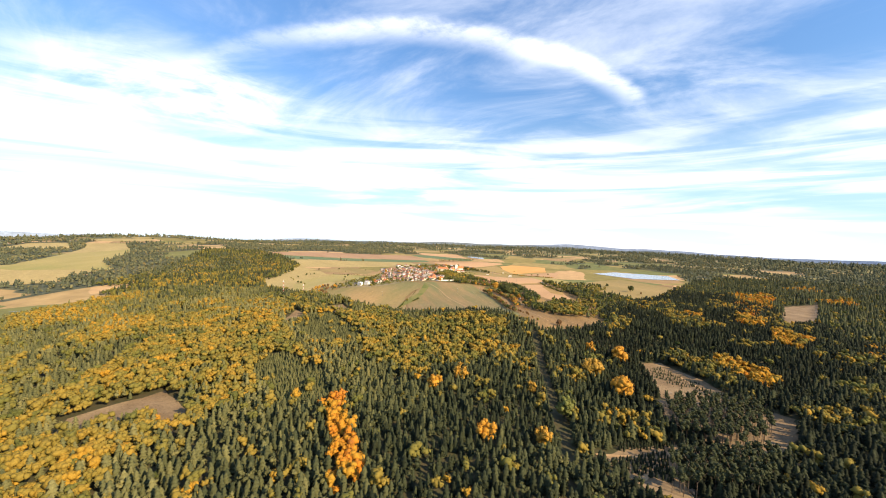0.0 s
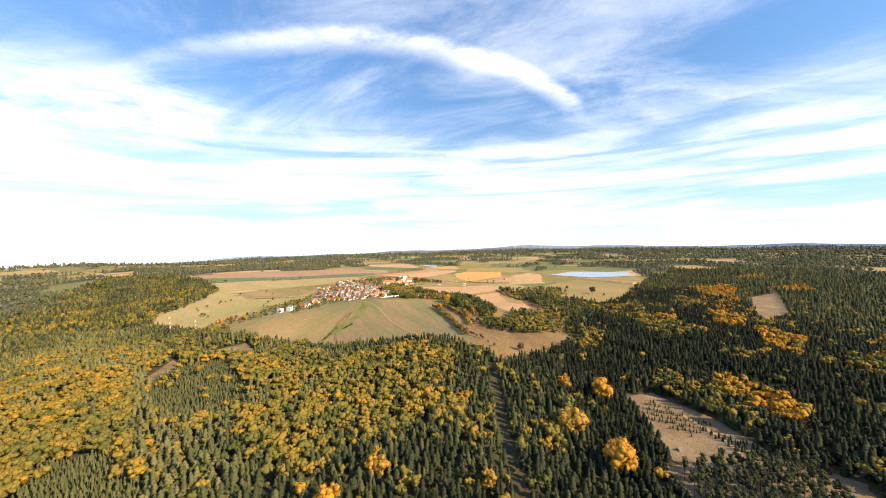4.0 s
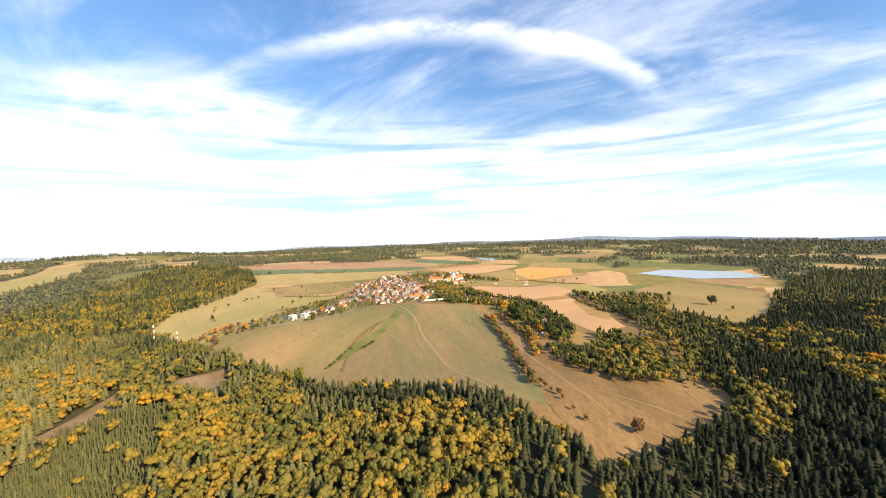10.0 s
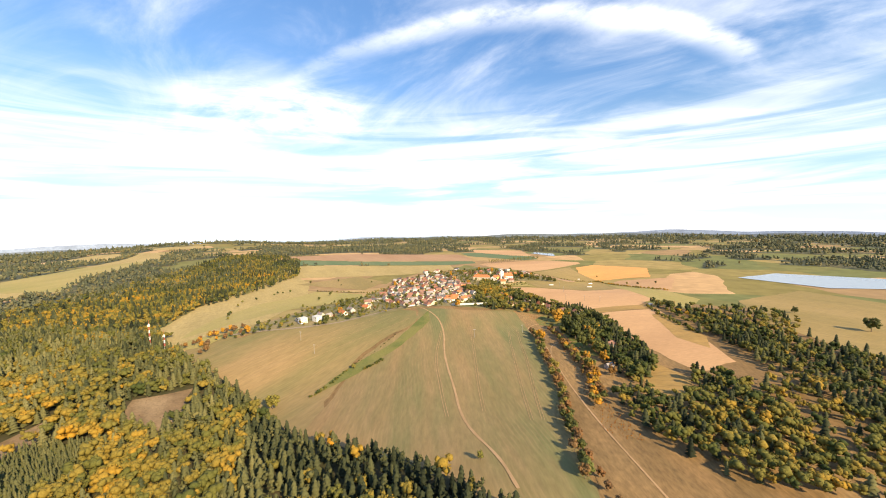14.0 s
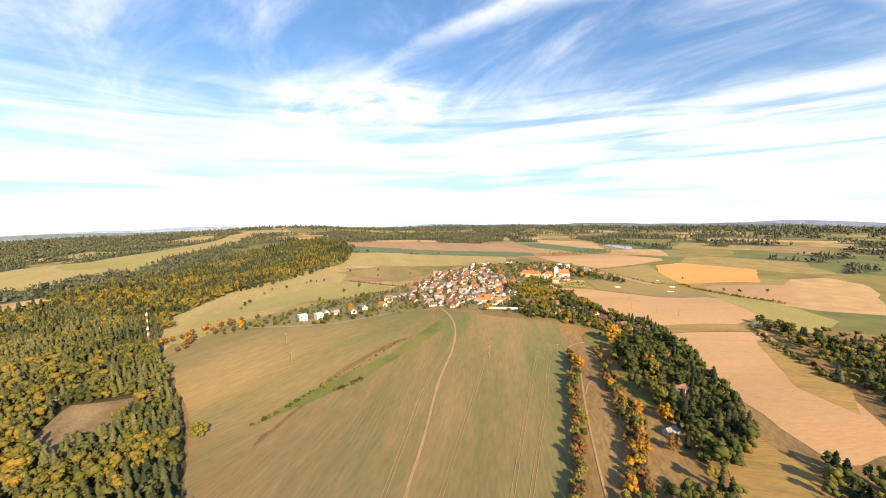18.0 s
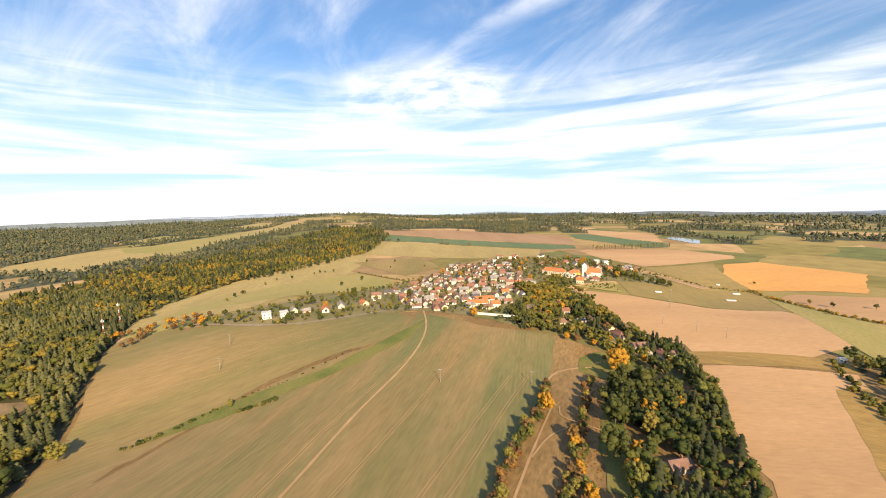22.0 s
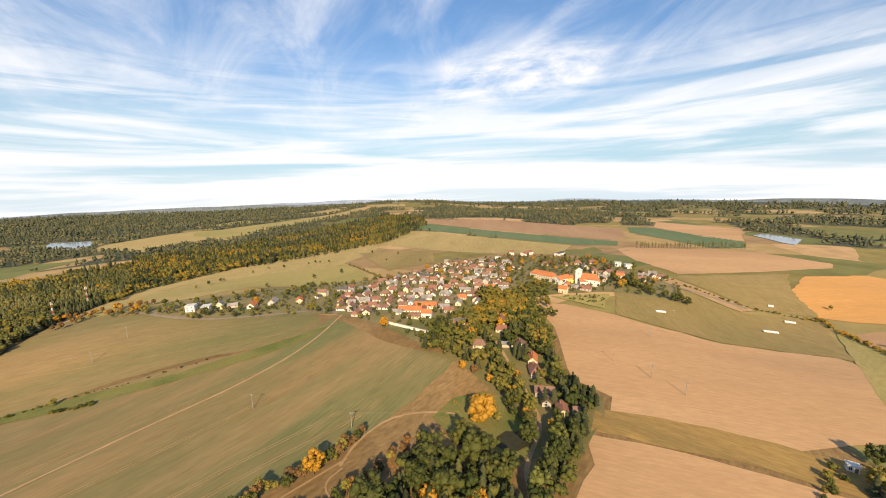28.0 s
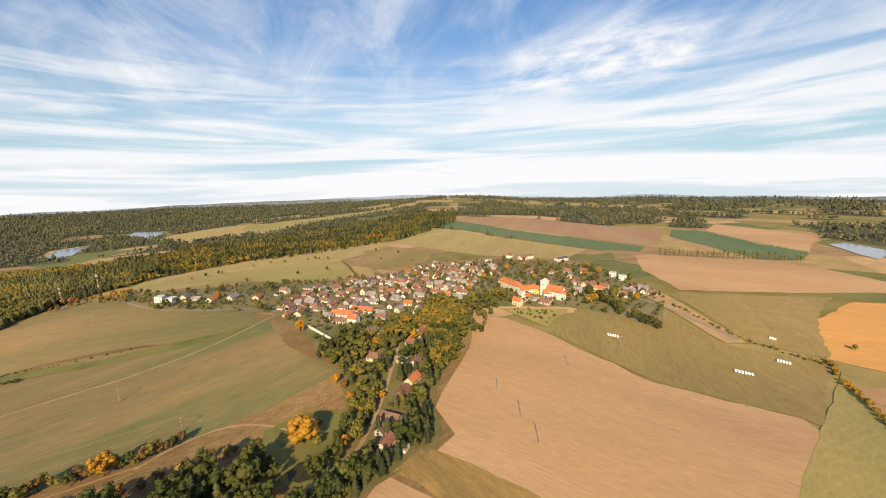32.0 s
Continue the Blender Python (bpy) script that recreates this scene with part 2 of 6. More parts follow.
M_POND = material("murky_water", (0.045, 0.042, 0.022), rough=0.45, spread=0.25, fine=0.4, spec=0.1)
M_BARK = material("bark", (0.11, 0.075, 0.05), second=(0.16, 0.12, 0.085), scale=1.5, fine=6.0, spread=0.3)
M_SPRUCE = material("spruce_needles", (0.04, 0.06, 0.03), tint=((0.011, 0.015, 0.008), (0.040, 0.047, 0.022), (0.096, 0.096, 0.038), (0.165, 0.150, 0.058)), fine=2.5, spread=0.4, rough=0.75, spec=0.1)
M_LEAF = material("autumn_leaves", (0.3, 0.2, 0.04), tint=((0.046, 0.058, 0.016), (0.115, 0.110, 0.027), (0.215, 0.152, 0.029), (0.35, 0.19, 0.022), (0.42, 0.16, 0.018), (0.25, 0.10, 0.03)), fine=2.0, spread=0.35, rough=0.8, spec=0.1)
# distance haze painted into the foliage: paler and greyer than the near trees
M_FARWOOD = material("hazy_far_woods", (0.1, 0.1, 0.06), tint=((0.066, 0.076, 0.048), (0.105, 0.108, 0.062), (0.150, 0.135, 0.066), (0.21, 0.145, 0.06)), fine=0.6, spread=0.3, rough=0.85, spec=0.05)


# ---- plan helpers ----
MID = (0.0, 550.0)


def smooth(a, b, v):
    t = np.clip((v - a) / (b - a), 0, 1)
    return t * t * (3 - 2 * t)


def height(x, y):
    """The lie of the land: level by the flight, rising to low hills all round."""
    x, y = np.asarray(x, float), np.asarray(y, float)
    r = np.hypot(x - MID[0], y - MID[1])
    az = np.arctan2(x - MID[0], y - MID[1])
    z = 6 * smooth(800, 1500, r) - 62 * np.clip((r - 1500) / 2900, 0, 1)
    z = z + smooth(3000, 4300, r) * (5 * np.sin(az * 9 + 1) + 4 * np.sin(az * 17 + 2) + 3 * np.sin(az * 31))
    z = z - 9 * np.exp(-(((x - 110) / 110) ** 2 + ((y - 360) / 160) ** 2))
    z = z + 8 * np.exp(-(((x + 330) / 150) ** 2 + ((y - 1150) / 160) ** 2))
    for cx, cy, sx, sy, up in ((-400, 690, 120, 140, 11), (-275, 850, 80, 80, 7), (-40, 540, 90, 90, 15), (-125, 1240, 90, 110, -13), (150, 490, 70, 90, -7), (-255, 600, 60, 90, -8), (-130, 880, 50, 90, -6), (-980, 250, 430, 170, -12), (-2650, 1650, 800, 620, 56), (-1500, 1300, 380, 330, 14)):
        z = z + up * np.exp(-(((x - cx) / sx) ** 2 + ((y - cy) / sy) ** 2))
    return z


def inside(poly, pts):
    p, q = np.asarray(poly, float), np.asarray(pts, float)
    res = np.zeros(len(q), bool)
    for (x1, y1), (x2, y2) in zip(p, np.roll(p, -1, 0)):
        cross = (y1 > q[:, 1]) != (y2 > q[:, 1])
        with np.errstate(divide="ignore", invalid="ignore"):
            xi = (x2 - x1) * (q[:, 1] - y1) / (y2 - y1) + x1
        res ^= cross & (q[:, 0] < xi)
    return res


def mesh_of(name, verts, faces, mat, smooth_shade=False):
    me = bpy.data.meshes.new(name)
    me.from_pydata([tuple(v) for v in verts], [], [tuple(f) for f in faces])
    me.materials.append(mat)
    if smooth_shade:
        me.polygons.foreach_set("use_smooth", [True] * len(me.polygons))
    me.update()
    return me


def sheet(name, poly, mat, lift=0.15, step=13.0, wiggle=2.0, label="", category="field", kind="structure"):
    """A patch of ground cover laid on the lie of the land, with a slightly uneven outline."""
    rng = np.random.RandomState(len(name) * 7 + int(abs(poly[0][0])))
    pts = []
    for (x1, y1), (x2, y2) in zip(poly, poly[1:] + poly[:1]):
        k = max(1, int(math.hypot(x2 - x1, y2 - y1) / 12))
        for i in range(k):
            o = rng.uniform(-wiggle, wiggle, 2) if i else (0, 0)
            pts.append((x1 + (x2 - x1) * i / k + o[0], y1 + (y2 - y1) * i / k + o[1]))
    nb = len(pts)
    xs, ys = zip(*pts)
    gx, gy = np.meshgrid(np.arange(min(xs), max(xs), step), np.arange(min(ys), max(ys), step))
    g = np.stack([gx.ravel(), gy.ravel()], 1)
    g = g[inside(pts, g)]
    co = [Vector(p) for p in pts] + [Vector(p) for p in g]
    v, _, f, *_ = geometry.delaunay_2d_cdt(co, [], [list(range(nb))], 1, 0.05)
    v = np.array([tuple(p) for p in v])
    z = height(v[:, 0], v[:, 1]) + lift
    ob = new(name, mesh_of(name, np.c_[v, z], f, mat, True))
    return tagged(ob, label, category, kind=kind)


def ribbon(name, line, width, mat, lift=0.3, label="", category="track"):
    """A track of that width along a line, smoothed at its bends."""
    p = np.array(line, float)
    for _ in range(2):
        a, b = p[:-1] * 0.75 + p[1:] * 0.25, p[:-1] * 0.25 + p[1:] * 0.75
        p = np.r_[p[:1], np.stack([a, b], 1).reshape(-1, 2), p[-1:]]
    fine = [p[0]]
    for a, b in zip(p[:-1], p[1:]):
        k = max(1, int(np.linalg.norm(b - a) / 15))
        fine += [a + (b - a) * (i + 1) / k for i in range(k)]
    p = np.array(fine)
    d = np.gradient(p, axis=0)
    d /= np.linalg.norm(d, axis=1)[:, None] + 1e-9
    nrm = np.stack([-d[:, 1], d[:, 0]], 1)
    w = width / 2 * (1 + 0.15 * np.sin(np.arange(len(p)) * 1.7))[:, None]
    l, r = p + nrm * w, p - nrm * w
    v = np.r_[l, r]
    k = len(p)
    f = [(i, i + 1, k + i + 1, k + i) for i in range(k - 1)]
    f = [q[::-1] for q in f]
    ob = new(name, mesh_of(name, np.c_[v, height(v[:, 0], v[:, 1]) + lift], f, mat, True))
    return tagged(ob, label, category, kind="structure")


# ---- ground ----
def np_mesh(name, v, f, mat, tint=None):
    me = bpy.data.meshes.new(name)
    me.vertices.add(len(v))
    me.vertices.foreach_set("co", np.ascontiguousarray(v, np.float32).ravel())
    me.loops.add(f.size)
    me.loops.foreach_set("vertex_index", np.ascontiguousarray(f, np.int32).ravel())
    me.polygons.add(len(f))
    me.polygons.foreach_set("loop_start", np.arange(0, f.size, 3, dtype=np.int32))
    if tint is not None:
        at = me.attributes.new("tint", "FLOAT", "POINT")
        at.data.foreach_set("value", np.ascontiguousarray(tint, np.float32))
    me.materials.append(mat)
    me.update(calc_edges=True)
    me.validate()
    return me


def noise2(p, scale, seed=0.0):
    return np.array([noise.noise(Vector((x / scale + seed, y / scale - seed, seed))) for x, y in p])


WOOD_NORTH = [(-1256, 1262), (-1185, 1566), (-827, 1732), (-1076, 2047), (-1308, 2245), (-1678, 1877), (-1800, 1519)]
WOOD_CLUMP = [(-750, 1744), (-683, 1807), (-810, 1953), (-980, 2050)]
FAR_OPEN = [
    [(-640, 320), (-760, 300), (-720, 350), (-640, 400), (-570, 400)], [(-880, 205), (-1001, 140), (-1080, 175), (-1016, 215), (-920, 255)], [(-1215, 180), (-1325, 150), (-1335, 253), (-1239, 302), (-1160, 275)],
    [(-2330, 1290), (-2210, 1400), (-2260, 1500), (-2400, 1480), (-2520, 1380), (-2470, 1290)], [(-976, 478), (-1114, 326), (-1214, 320), (-1354, 441), (-1382, 568), (-1527, 690), (-1700, 820), (-2020, 1040), (-2290, 1180), (-2143, 1270), (-1929, 1150), (-1640, 1005), (-1487, 893), (-1330, 740), (-1092, 640), (-1069, 540)], [(-1519, 552), (-1657, 499), (-1923, 589), (-1712, 663)], [(-2036, 1000), (-2189, 770), (-2542, 1072), (-2392, 1150)], [(-1495, 491), (-1623, 437), (-1719, 479)],
    [(-1137, 1091), (-1250, 1143), (-1239, 1257), (-1096, 1517), (-688, 1673), (-544, 1498), (-480, 1440), (-551, 1372)], [(-880, 868), (-1066, 1091), (-551, 1372), (-400, 1340), (-480, 1200), (-559, 846)],
    [(-720, 1710), (-755, 1919), (-500, 1899), (-300, 1690), (117, 1670), (87, 1161), (-283, 1248), (-480, 1420)], [(-440, 1700), (-440, 1870), (-300, 1850), (-290, 1700)],
    [(130, 1370), (220, 1510), (420, 1480), (430, 1330), (262, 1280)], [(86, 1099), (210, 1270), (345, 1136), (241, 888), (170, 842)],
]


def wooded(p):
    """Where the far country carries woods: most of the west and east, about half of the north."""
    dx, dy = p[:, 0] - MID[0], p[:, 1] - MID[1]
    az, r = np.arctan2(dx, dy), np.hypot(dx, dy)
    n1 = noise2(p, 200.0, 5.1) + 0.6 * noise2(p, 80.0, 2.2)
    least = np.interp(az, (-2.2, -1.45, -1.3, -1.1, -0.9, -0.1, 0.12, 0.3, 1.5), (-0.5, -0.40, -0.02, 0.16, 0.10, 0.18, 0.14, 0.02, -0.4))
    least = least - 0.30 * smooth(2600, 3600, r)
    m = (n1 > least) & (r > 870)
    for poly in FAR_OPEN:
        m &= ~inside(poly, p)
    m &= ~((np.abs(p[:, 0] + 300) < 420) & (p[:, 1] > 600) & (p[:, 1] < 1480))
    return m | inside(WOOD_NORTH, p) | inside(WOOD_CLUMP, p)


def build_ground():
    rings = np.r_[np.arange(0, 1500, 20), np.geomspace(1500, 4400, 100)]
    n = 400
    a = np.linspace(0, 2 * np.pi, n, endpoint=False)
    xs = np.r_[MID[0], (MID[0] + rings[1:, None] * np.sin(a)).ravel()]
    ys = np.r_[MID[1], (MID[1] + rings[1:, None] * np.cos(a)).ravel()]
    v = np.c_[xs, ys, height(xs, ys) - 0.25]
    i = np.arange(n)
    f = [np.stack([np.zeros(n, int), 1 + i, 1 + (i + 1) % n], 1)]
    for k in range(len(rings) - 2):
        b, c = 1 + k * n, 1 + (k + 1) * n
        f += [np.stack([b + i, c + (i + 1) % n, b + (i + 1) % n], 1), np.stack([b + i, c + i, c + (i + 1) % n], 1)]
    me = np_mesh("ground", v, np.concatenate(f), ground_material(), np.where(np.hypot(xs - MID[0], ys - MID[1]) > 850, wooded(v[:, :2]), 0.0))
    me.polygons.foreach_set("use_smooth", np.ones(len(me.polygons), bool))
    tagged(new("ground", me), "rolling autumn countryside of fields and woods", "ground", kind="structure")


def ground_material():
    """Patchwork fields, and woodland where the attribute says so."""
    m = bpy.data.materials.new("countryside")
    m.use_nodes = True
    nt = m.node_tree
    n, l = nt.nodes, nt.links
    bsdf = n["Principled BSDF"]
    bsdf.inputs["Roughness"].default_value = 0.9
    bsdf.inputs["Specular IOR Level"].default_value = 0.1
    geo = n.new("ShaderNodeNewGeometry")

    def grain(scale, detail, rough=0.6):
        t = n.new("ShaderNodeTexNoise")
        t.inputs["Scale"].default_value, t.inputs["Detail"].default_value, t.inputs["Roughness"].default_value = scale, detail, rough
        l.new(geo.outputs["Position"], t.inputs["Vector"])
        return t

    def ramp(v, stops, kind="LINEAR"):
        rp = n.new("ShaderNodeValToRGB")
        rp.color_ramp.interpolation = kind
        while len(rp.color_ramp.elements) < len(stops):
            rp.color_ramp.elements.new(0.5)
        for i, (at, c) in enumerate(stops):
            rp.color_ramp.elements[i].position = at
            rp.color_ramp.elements[i].color = (*c, 1)
        l.new(v, rp.inputs[0])
        return rp.outputs[0]

    def spread(v, lo, hi, a, b):
        mr = n.new("ShaderNodeMapRange")
        for k, val in (("From Min", lo), ("From Max", hi), ("To Min", a), ("To Max", b)):
            mr.inputs[k].default_value = val
        l.new(v, mr.inputs["Value"])
        return mr.outputs["Result"]

    def scaled(col, fac):
        vm = n.new("ShaderNodeVectorMath")
        vm.operation = "SCALE"
        l.new(col, vm.inputs[0]), l.new(fac, vm.inputs["Scale"])
        return vm.outputs[0]

    warp = grain(0.004, 2.0)
    add = n.new("ShaderNodeVectorMath")
    add.operation = "MULTIPLY_ADD"
    add.inputs[1].default_value = (120, 120, 0)
    l.new(warp.outputs["Color"], add.inputs[0])
    l.new(geo.outputs["Position"], add.inputs[2])
    vor = n.new("ShaderNodeTexVoronoi")
    vor.inputs["Scale"].default_value = 0.0055
    l.new(add.outputs[0], vor.inputs["Vector"])
    sep = n.new("ShaderNodeSeparateColor")
    l.new(vor.outputs["Color"], sep.inputs[0])
    tones = [(0.21, 0.175, 0.06), (0.30, 0.23, 0.09), (0.15, 0.16, 0.06), (0.36, 0.25, 0.115), (0.24, 0.195, 0.07), (0.46, 0.30, 0.15), (0.17, 0.165, 0.06), (0.30, 0.20, 0.10)]
    fields = scaled(ramp(sep.outputs[0], [(i / len(tones), c) for i, c in enumerate(tones)], "CONSTANT"), spread(grain(0.03, 8.0).outputs["Fac"], 0.3, 0.7, 0.78, 1.2))
    # woodland tones with distance haze mixed into the colour
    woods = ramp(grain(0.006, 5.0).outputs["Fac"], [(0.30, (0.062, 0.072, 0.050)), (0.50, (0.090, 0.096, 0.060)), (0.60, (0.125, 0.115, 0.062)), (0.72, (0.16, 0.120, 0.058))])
    # speckle paints lit crowns and the shadow between them
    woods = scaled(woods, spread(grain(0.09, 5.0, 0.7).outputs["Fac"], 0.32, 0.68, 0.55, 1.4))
    at = n.new("ShaderNodeAttribute")
    at.attribute_name = "tint"
    mix = n.new("ShaderNodeMix")
    mix.data_type = "RGBA"
    l.new(spread(at.outputs["Fac"], 0.35, 0.65, 0.0, 1.0), mix.inputs["Factor"])
    l.new(fields, [x for x in mix.inputs if x.name == "A" and x.enabled][0])
    l.new(woods, [x for x in mix.inputs if x.name == "B" and x.enabled][0])
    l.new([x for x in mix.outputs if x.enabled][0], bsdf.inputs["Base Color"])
    return m


def build_hills():
    """The last wooded ridges behind the land, one behind the other."""
    # haze is painted into the tones: bluer and paler the farther the ridge
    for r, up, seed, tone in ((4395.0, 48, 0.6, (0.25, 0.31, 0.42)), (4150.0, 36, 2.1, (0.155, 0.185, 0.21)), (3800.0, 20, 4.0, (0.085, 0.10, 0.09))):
        a = np.linspace(-2.4, 1.7, 420)
        h = up * (0.75 + 0.35 * np.sin(a * 4 + seed) + 0.22 * np.sin(a * 9 + 2 * seed) + 0.10 * np.sin(a * 23 + seed) + 0.04 * np.sin(a * 61))
        h = h + up * 0.35 * np.exp(-((a + 1.7) / 0.3) ** 2)
        x, y = MID[0] + r * np.sin(a), MID[1] + r * np.cos(a)
        z = height(x, y)
        back = 1 + 60.0 / r
        v = np.r_[np.c_[x, y, z - 6], np.c_[MID[0] + (x - MID[0]) * back, MID[1] + (y - MID[1]) * back, z + np.maximum(h, 1)]]
        k = len(a)
        f = [(i, i + 1, k + i + 1, k + i) for i in range(k - 1)]
        m = material("hazed_ridge", tone, second=tuple(0.75 * c for c in tone), scale=0.01, fine=0.05, spread=0.25, spec=0.0)
        tagged(new("backdrop", mesh_of("backdrop", v, f, m, True)), "wooded ridges with blue haze painted in on the horizon", "backdrop", kind="structure")


build_ground()
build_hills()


# ---- fields, meadows, water ----
FIELD_WEST = [(-394, 577), (-395, 657), (-371, 701), (-338, 818), (-294, 821), (-267, 781), (-266, 711), (-262, 681), (-249, 644), (-226, 605), (-213, 570), (-292, 581)]
FIELD_MAIN = [(-302, 834), (-261, 853), (-224, 873), (-197, 906), (-184, 909), (-161, 877), (-139, 843), (-131, 828), (-113, 788), (-97, 752), (-68, 683), (-48, 631), (-19, 554), (-59, 550), (-116, 561), (-166, 558), (-195, 550), (-221, 605), (-243, 642), (-256, 679), (-261, 708), (-261, 754), (-266, 787)]
FIELD_STRIP = [(-190, 921), (-164, 913), (-123, 871), (-99, 821), (-72, 775), (-35, 690), (-24, 655), (7, 615), (33, 615), (78, 643), (109, 619), (15, 506), (-17, 549), (-46, 629), (-66, 682), (-95, 750), (-111, 788), (-129, 831), (-157, 882)]
FIELD_TAN = [(-263, 1039), (-240, 1068), (-195, 1094), (-119, 1127), (-69, 1186), (-48, 1176), (-6, 1079), (-33, 1006), (-78, 953), (-99, 980), (-126, 974), (-195, 1017)]
FIELD_TAN_LOW = [(-81, 940), (-42, 978), (-2, 1009), (16, 957), (57, 819), (26, 778), (-12, 824), (-42, 878), (-62, 927)]
CLEARING = [(121, 479), (147, 492), (173, 451), (183, 399), (210, 373), (186, 332), (123, 388)]
CLEARING_LOW = [(115, 382), (146, 387), (149, 365), (207, 367), (180, 317), (145, 296), (132, 320), (114, 333)]
CLEARING_BOTTOM = [(56, 265), (76, 286), (112, 306), (102, 265), (104, 245), (128, 243), (94, 230), (72, 253)]
REDCLEAR = [(-344, 521), (-325, 554), (-288, 530), (-283, 513), (-310, 504)]
CLEAR_LEFT = [(-262, 152), (-280, 171), (-265, 223), (-215, 206), (-198, 182), (-234, 191)]
CLEAR_W = [(-341, 430), (-365, 486), (-333, 470), (-317, 427)]
VILLAGE = [(-415, 634), (-435, 750), (-447, 849), (-459, 914), (-493, 1028), (-504, 1174), (-414, 1285), (-257, 1270), (-194, 1206), (-249, 1144), (-278, 1059), (-261, 1023), (-203, 952), (-220, 893), (-313, 836), (-354, 701)]
MEADOW_LONE = [(106, 1119), (211, 1255), (327, 1127), (234, 903), (183, 852), (164, 886), (111, 985)]
sheet("valley_meadow", [(-420, 600), (-330, 560), (30, 500), (110, 620), (90, 800), (30, 1030), (-60, 1060), (-240, 1010), (-300, 850)], M_STRIP, 0.0, label="rough dry grass between the fields", category="meadow")
sheet("forest_floor", [(-410, -151), (-693, 286), (-713, 543), (-559, 603), (-398, 578), (-283, 572), (-200, 556), (-119, 566), (-60, 554), (12, 508), (110, 621), (100, 689), (165, 813), (251, 934), (303, 1029), (408, 1258), (530, 1428), (707, 1489), (960, 1420), (963, 929), (625, 350), (389, -89)], M_FLOOR, 0.08, label="dark forest floor under the trees", category="forest floor")
sheet("field_west", FIELD_WEST, M_WEST, label="sprouting field beside the village street", category="field")
sheet("field_main", FIELD_MAIN, M_MAIN, label="brown field greening with winter wheat", category="field")
sheet("field_strip", FIELD_STRIP, M_STRIP, label="dry grassy field beside the forest", category="field")
sheet("field_tan", FIELD_TAN, M_TAN, label="bare harrowed soil below the village", category="field")
sheet("field_stubble", [(-95, 962), (-55, 1003), (-5, 1040), (-2, 1013), (-41, 982), (-81, 944)], M_STUBBLE, label="strip of yellow stubble", category="field", lift=0.2)
sheet("field_tan_low", FIELD_TAN_LOW, M_TAN, label="bare harrowed soil beside the wood", category="field")
sheet("field_bales", [(-242, 1144), (-277, 1200), (-270, 1245), (-163, 1243), (-117, 1291), (-60, 1188), (-72, 1184), (-121, 1130), (-197, 1097)], M_OLIVE, label="mown olive meadow with wrapped bales", category="field")
sheet("dirt_band", [(-279, 1247), (-265, 1276), (-160, 1263), (-164, 1245)], M_TRACK, label="bare strip along the meadow", category="track", lift=0.3)
sheet("field_green_east", [(-268, 1300), (-210, 1446), (-172, 1363), (-121, 1297), (-159, 1266), (-262, 1280)], M_OLIVE, label="short green grass field", category="field")
sheet("field_orange", [(-192, 1447), (-158, 1513), (-23, 1499), (-13, 1339), (-52, 1328), (-107, 1300), (-122, 1294), (-172, 1363)], M_ORANGE, label="orange ripe stubble field", category="field")
sheet("field_tan_east", [(-89, 1262), (-74, 1296), (-20, 1312), (33, 1344), (21, 1186), (-28, 1199)], M_TAN, label="bare pinkish soil field", category="field")
sheet("field_poplars", [(-694, 1710), (-667, 1758), (-389, 1695), (-347, 1618), (-377, 1568), (-617, 1626)], M_DEEPGREEN, label="green winter crop behind the poplars", category="field")
sheet("field_pink", [(-467, 1406), (-469, 1442), (-390, 1531), (-303, 1583), (-211, 1571), (-196, 1535), (-274, 1307), (-370, 1338)], M_TAN, label="bare pinkish soil behind the village", category="field")
sheet("field_crop", [(-1066, 1091), (-978, 1178), (-551, 1372), (-496, 1442), (-533, 1487), (-1132, 1224), (-1137, 1125)], M_DEEPGREEN, label="dark green winter crop", category="field")
sheet("field_plough", [(-1250, 1143), (-1239, 1257), (-1096, 1517), (-688, 1673), (-578, 1566), (-544, 1498), (-1146, 1229)], M_BROWN, label="ploughed brown field", category="field")
sheet("field_tan_north", [(-657, 1775), (-755, 1919), (-500, 1899), (-437, 1777), (-389, 1695), (-479, 1699)], M_TAN, label="pale bare soil field", category="field")
sheet("field_pale", [(-869, 868), (-1040, 1086), (-955, 1171), (-548, 1364), (-480, 1270), (-560, 1150), (-624, 1100), (-771, 997)], M_PALE, label="pale stubble field", category="field")
sheet("field_square", [(-699, 926), (-651, 1074), (-533, 1035), (-504, 942)], M_OLIVE, label="dry tan meadow behind the houses", category="field")
sheet("field_green", [(-467, 604), (-539, 674), (-577, 759), (-573, 847), (-588, 888), (-477, 905), (-434, 872), (-474, 752)], M_GREEN, label="green pasture beside the wood", category="field")
sheet("field_olive", [(-466, 752), (-434, 872), (-458, 909), (-429, 935), (-385, 849), (-407, 793)], M_MEADOW, label="olive meadow behind the houses", category="field", lift=0.2)
sheet("field_lowgreen", [(-420, 645), (-446, 753), (-397, 805), (-393, 685)], M_WEST, label="green field behind the houses", category="field", lift=0.2)
sheet("field_palestrip", [(-522, 650), (-624, 757), (-631, 882), (-588, 888), (-577, 759)], M_PALE, label="pale stubble strip by the wood", category="field", lift=0.2)
sheet("meadow_mast", [(-433, 577), (-451, 614), (-417, 625), (-407, 601)], M_GREEN, label="small meadow by the masts", category="meadow")
sheet("meadow_lone", MEADOW_LONE, M_OLIVE, label="pasture with a lone round tree", category="meadow")
sheet("village_ground", VILLAGE, M_YARD, label="gardens and grass between the houses", category="meadow", lift=0.25)
sheet("orchard_grass", [(-266, 1072), (-244, 1138), (-212, 1097)], M_GREEN, label="orchard grass", category="meadow", lift=0.4)
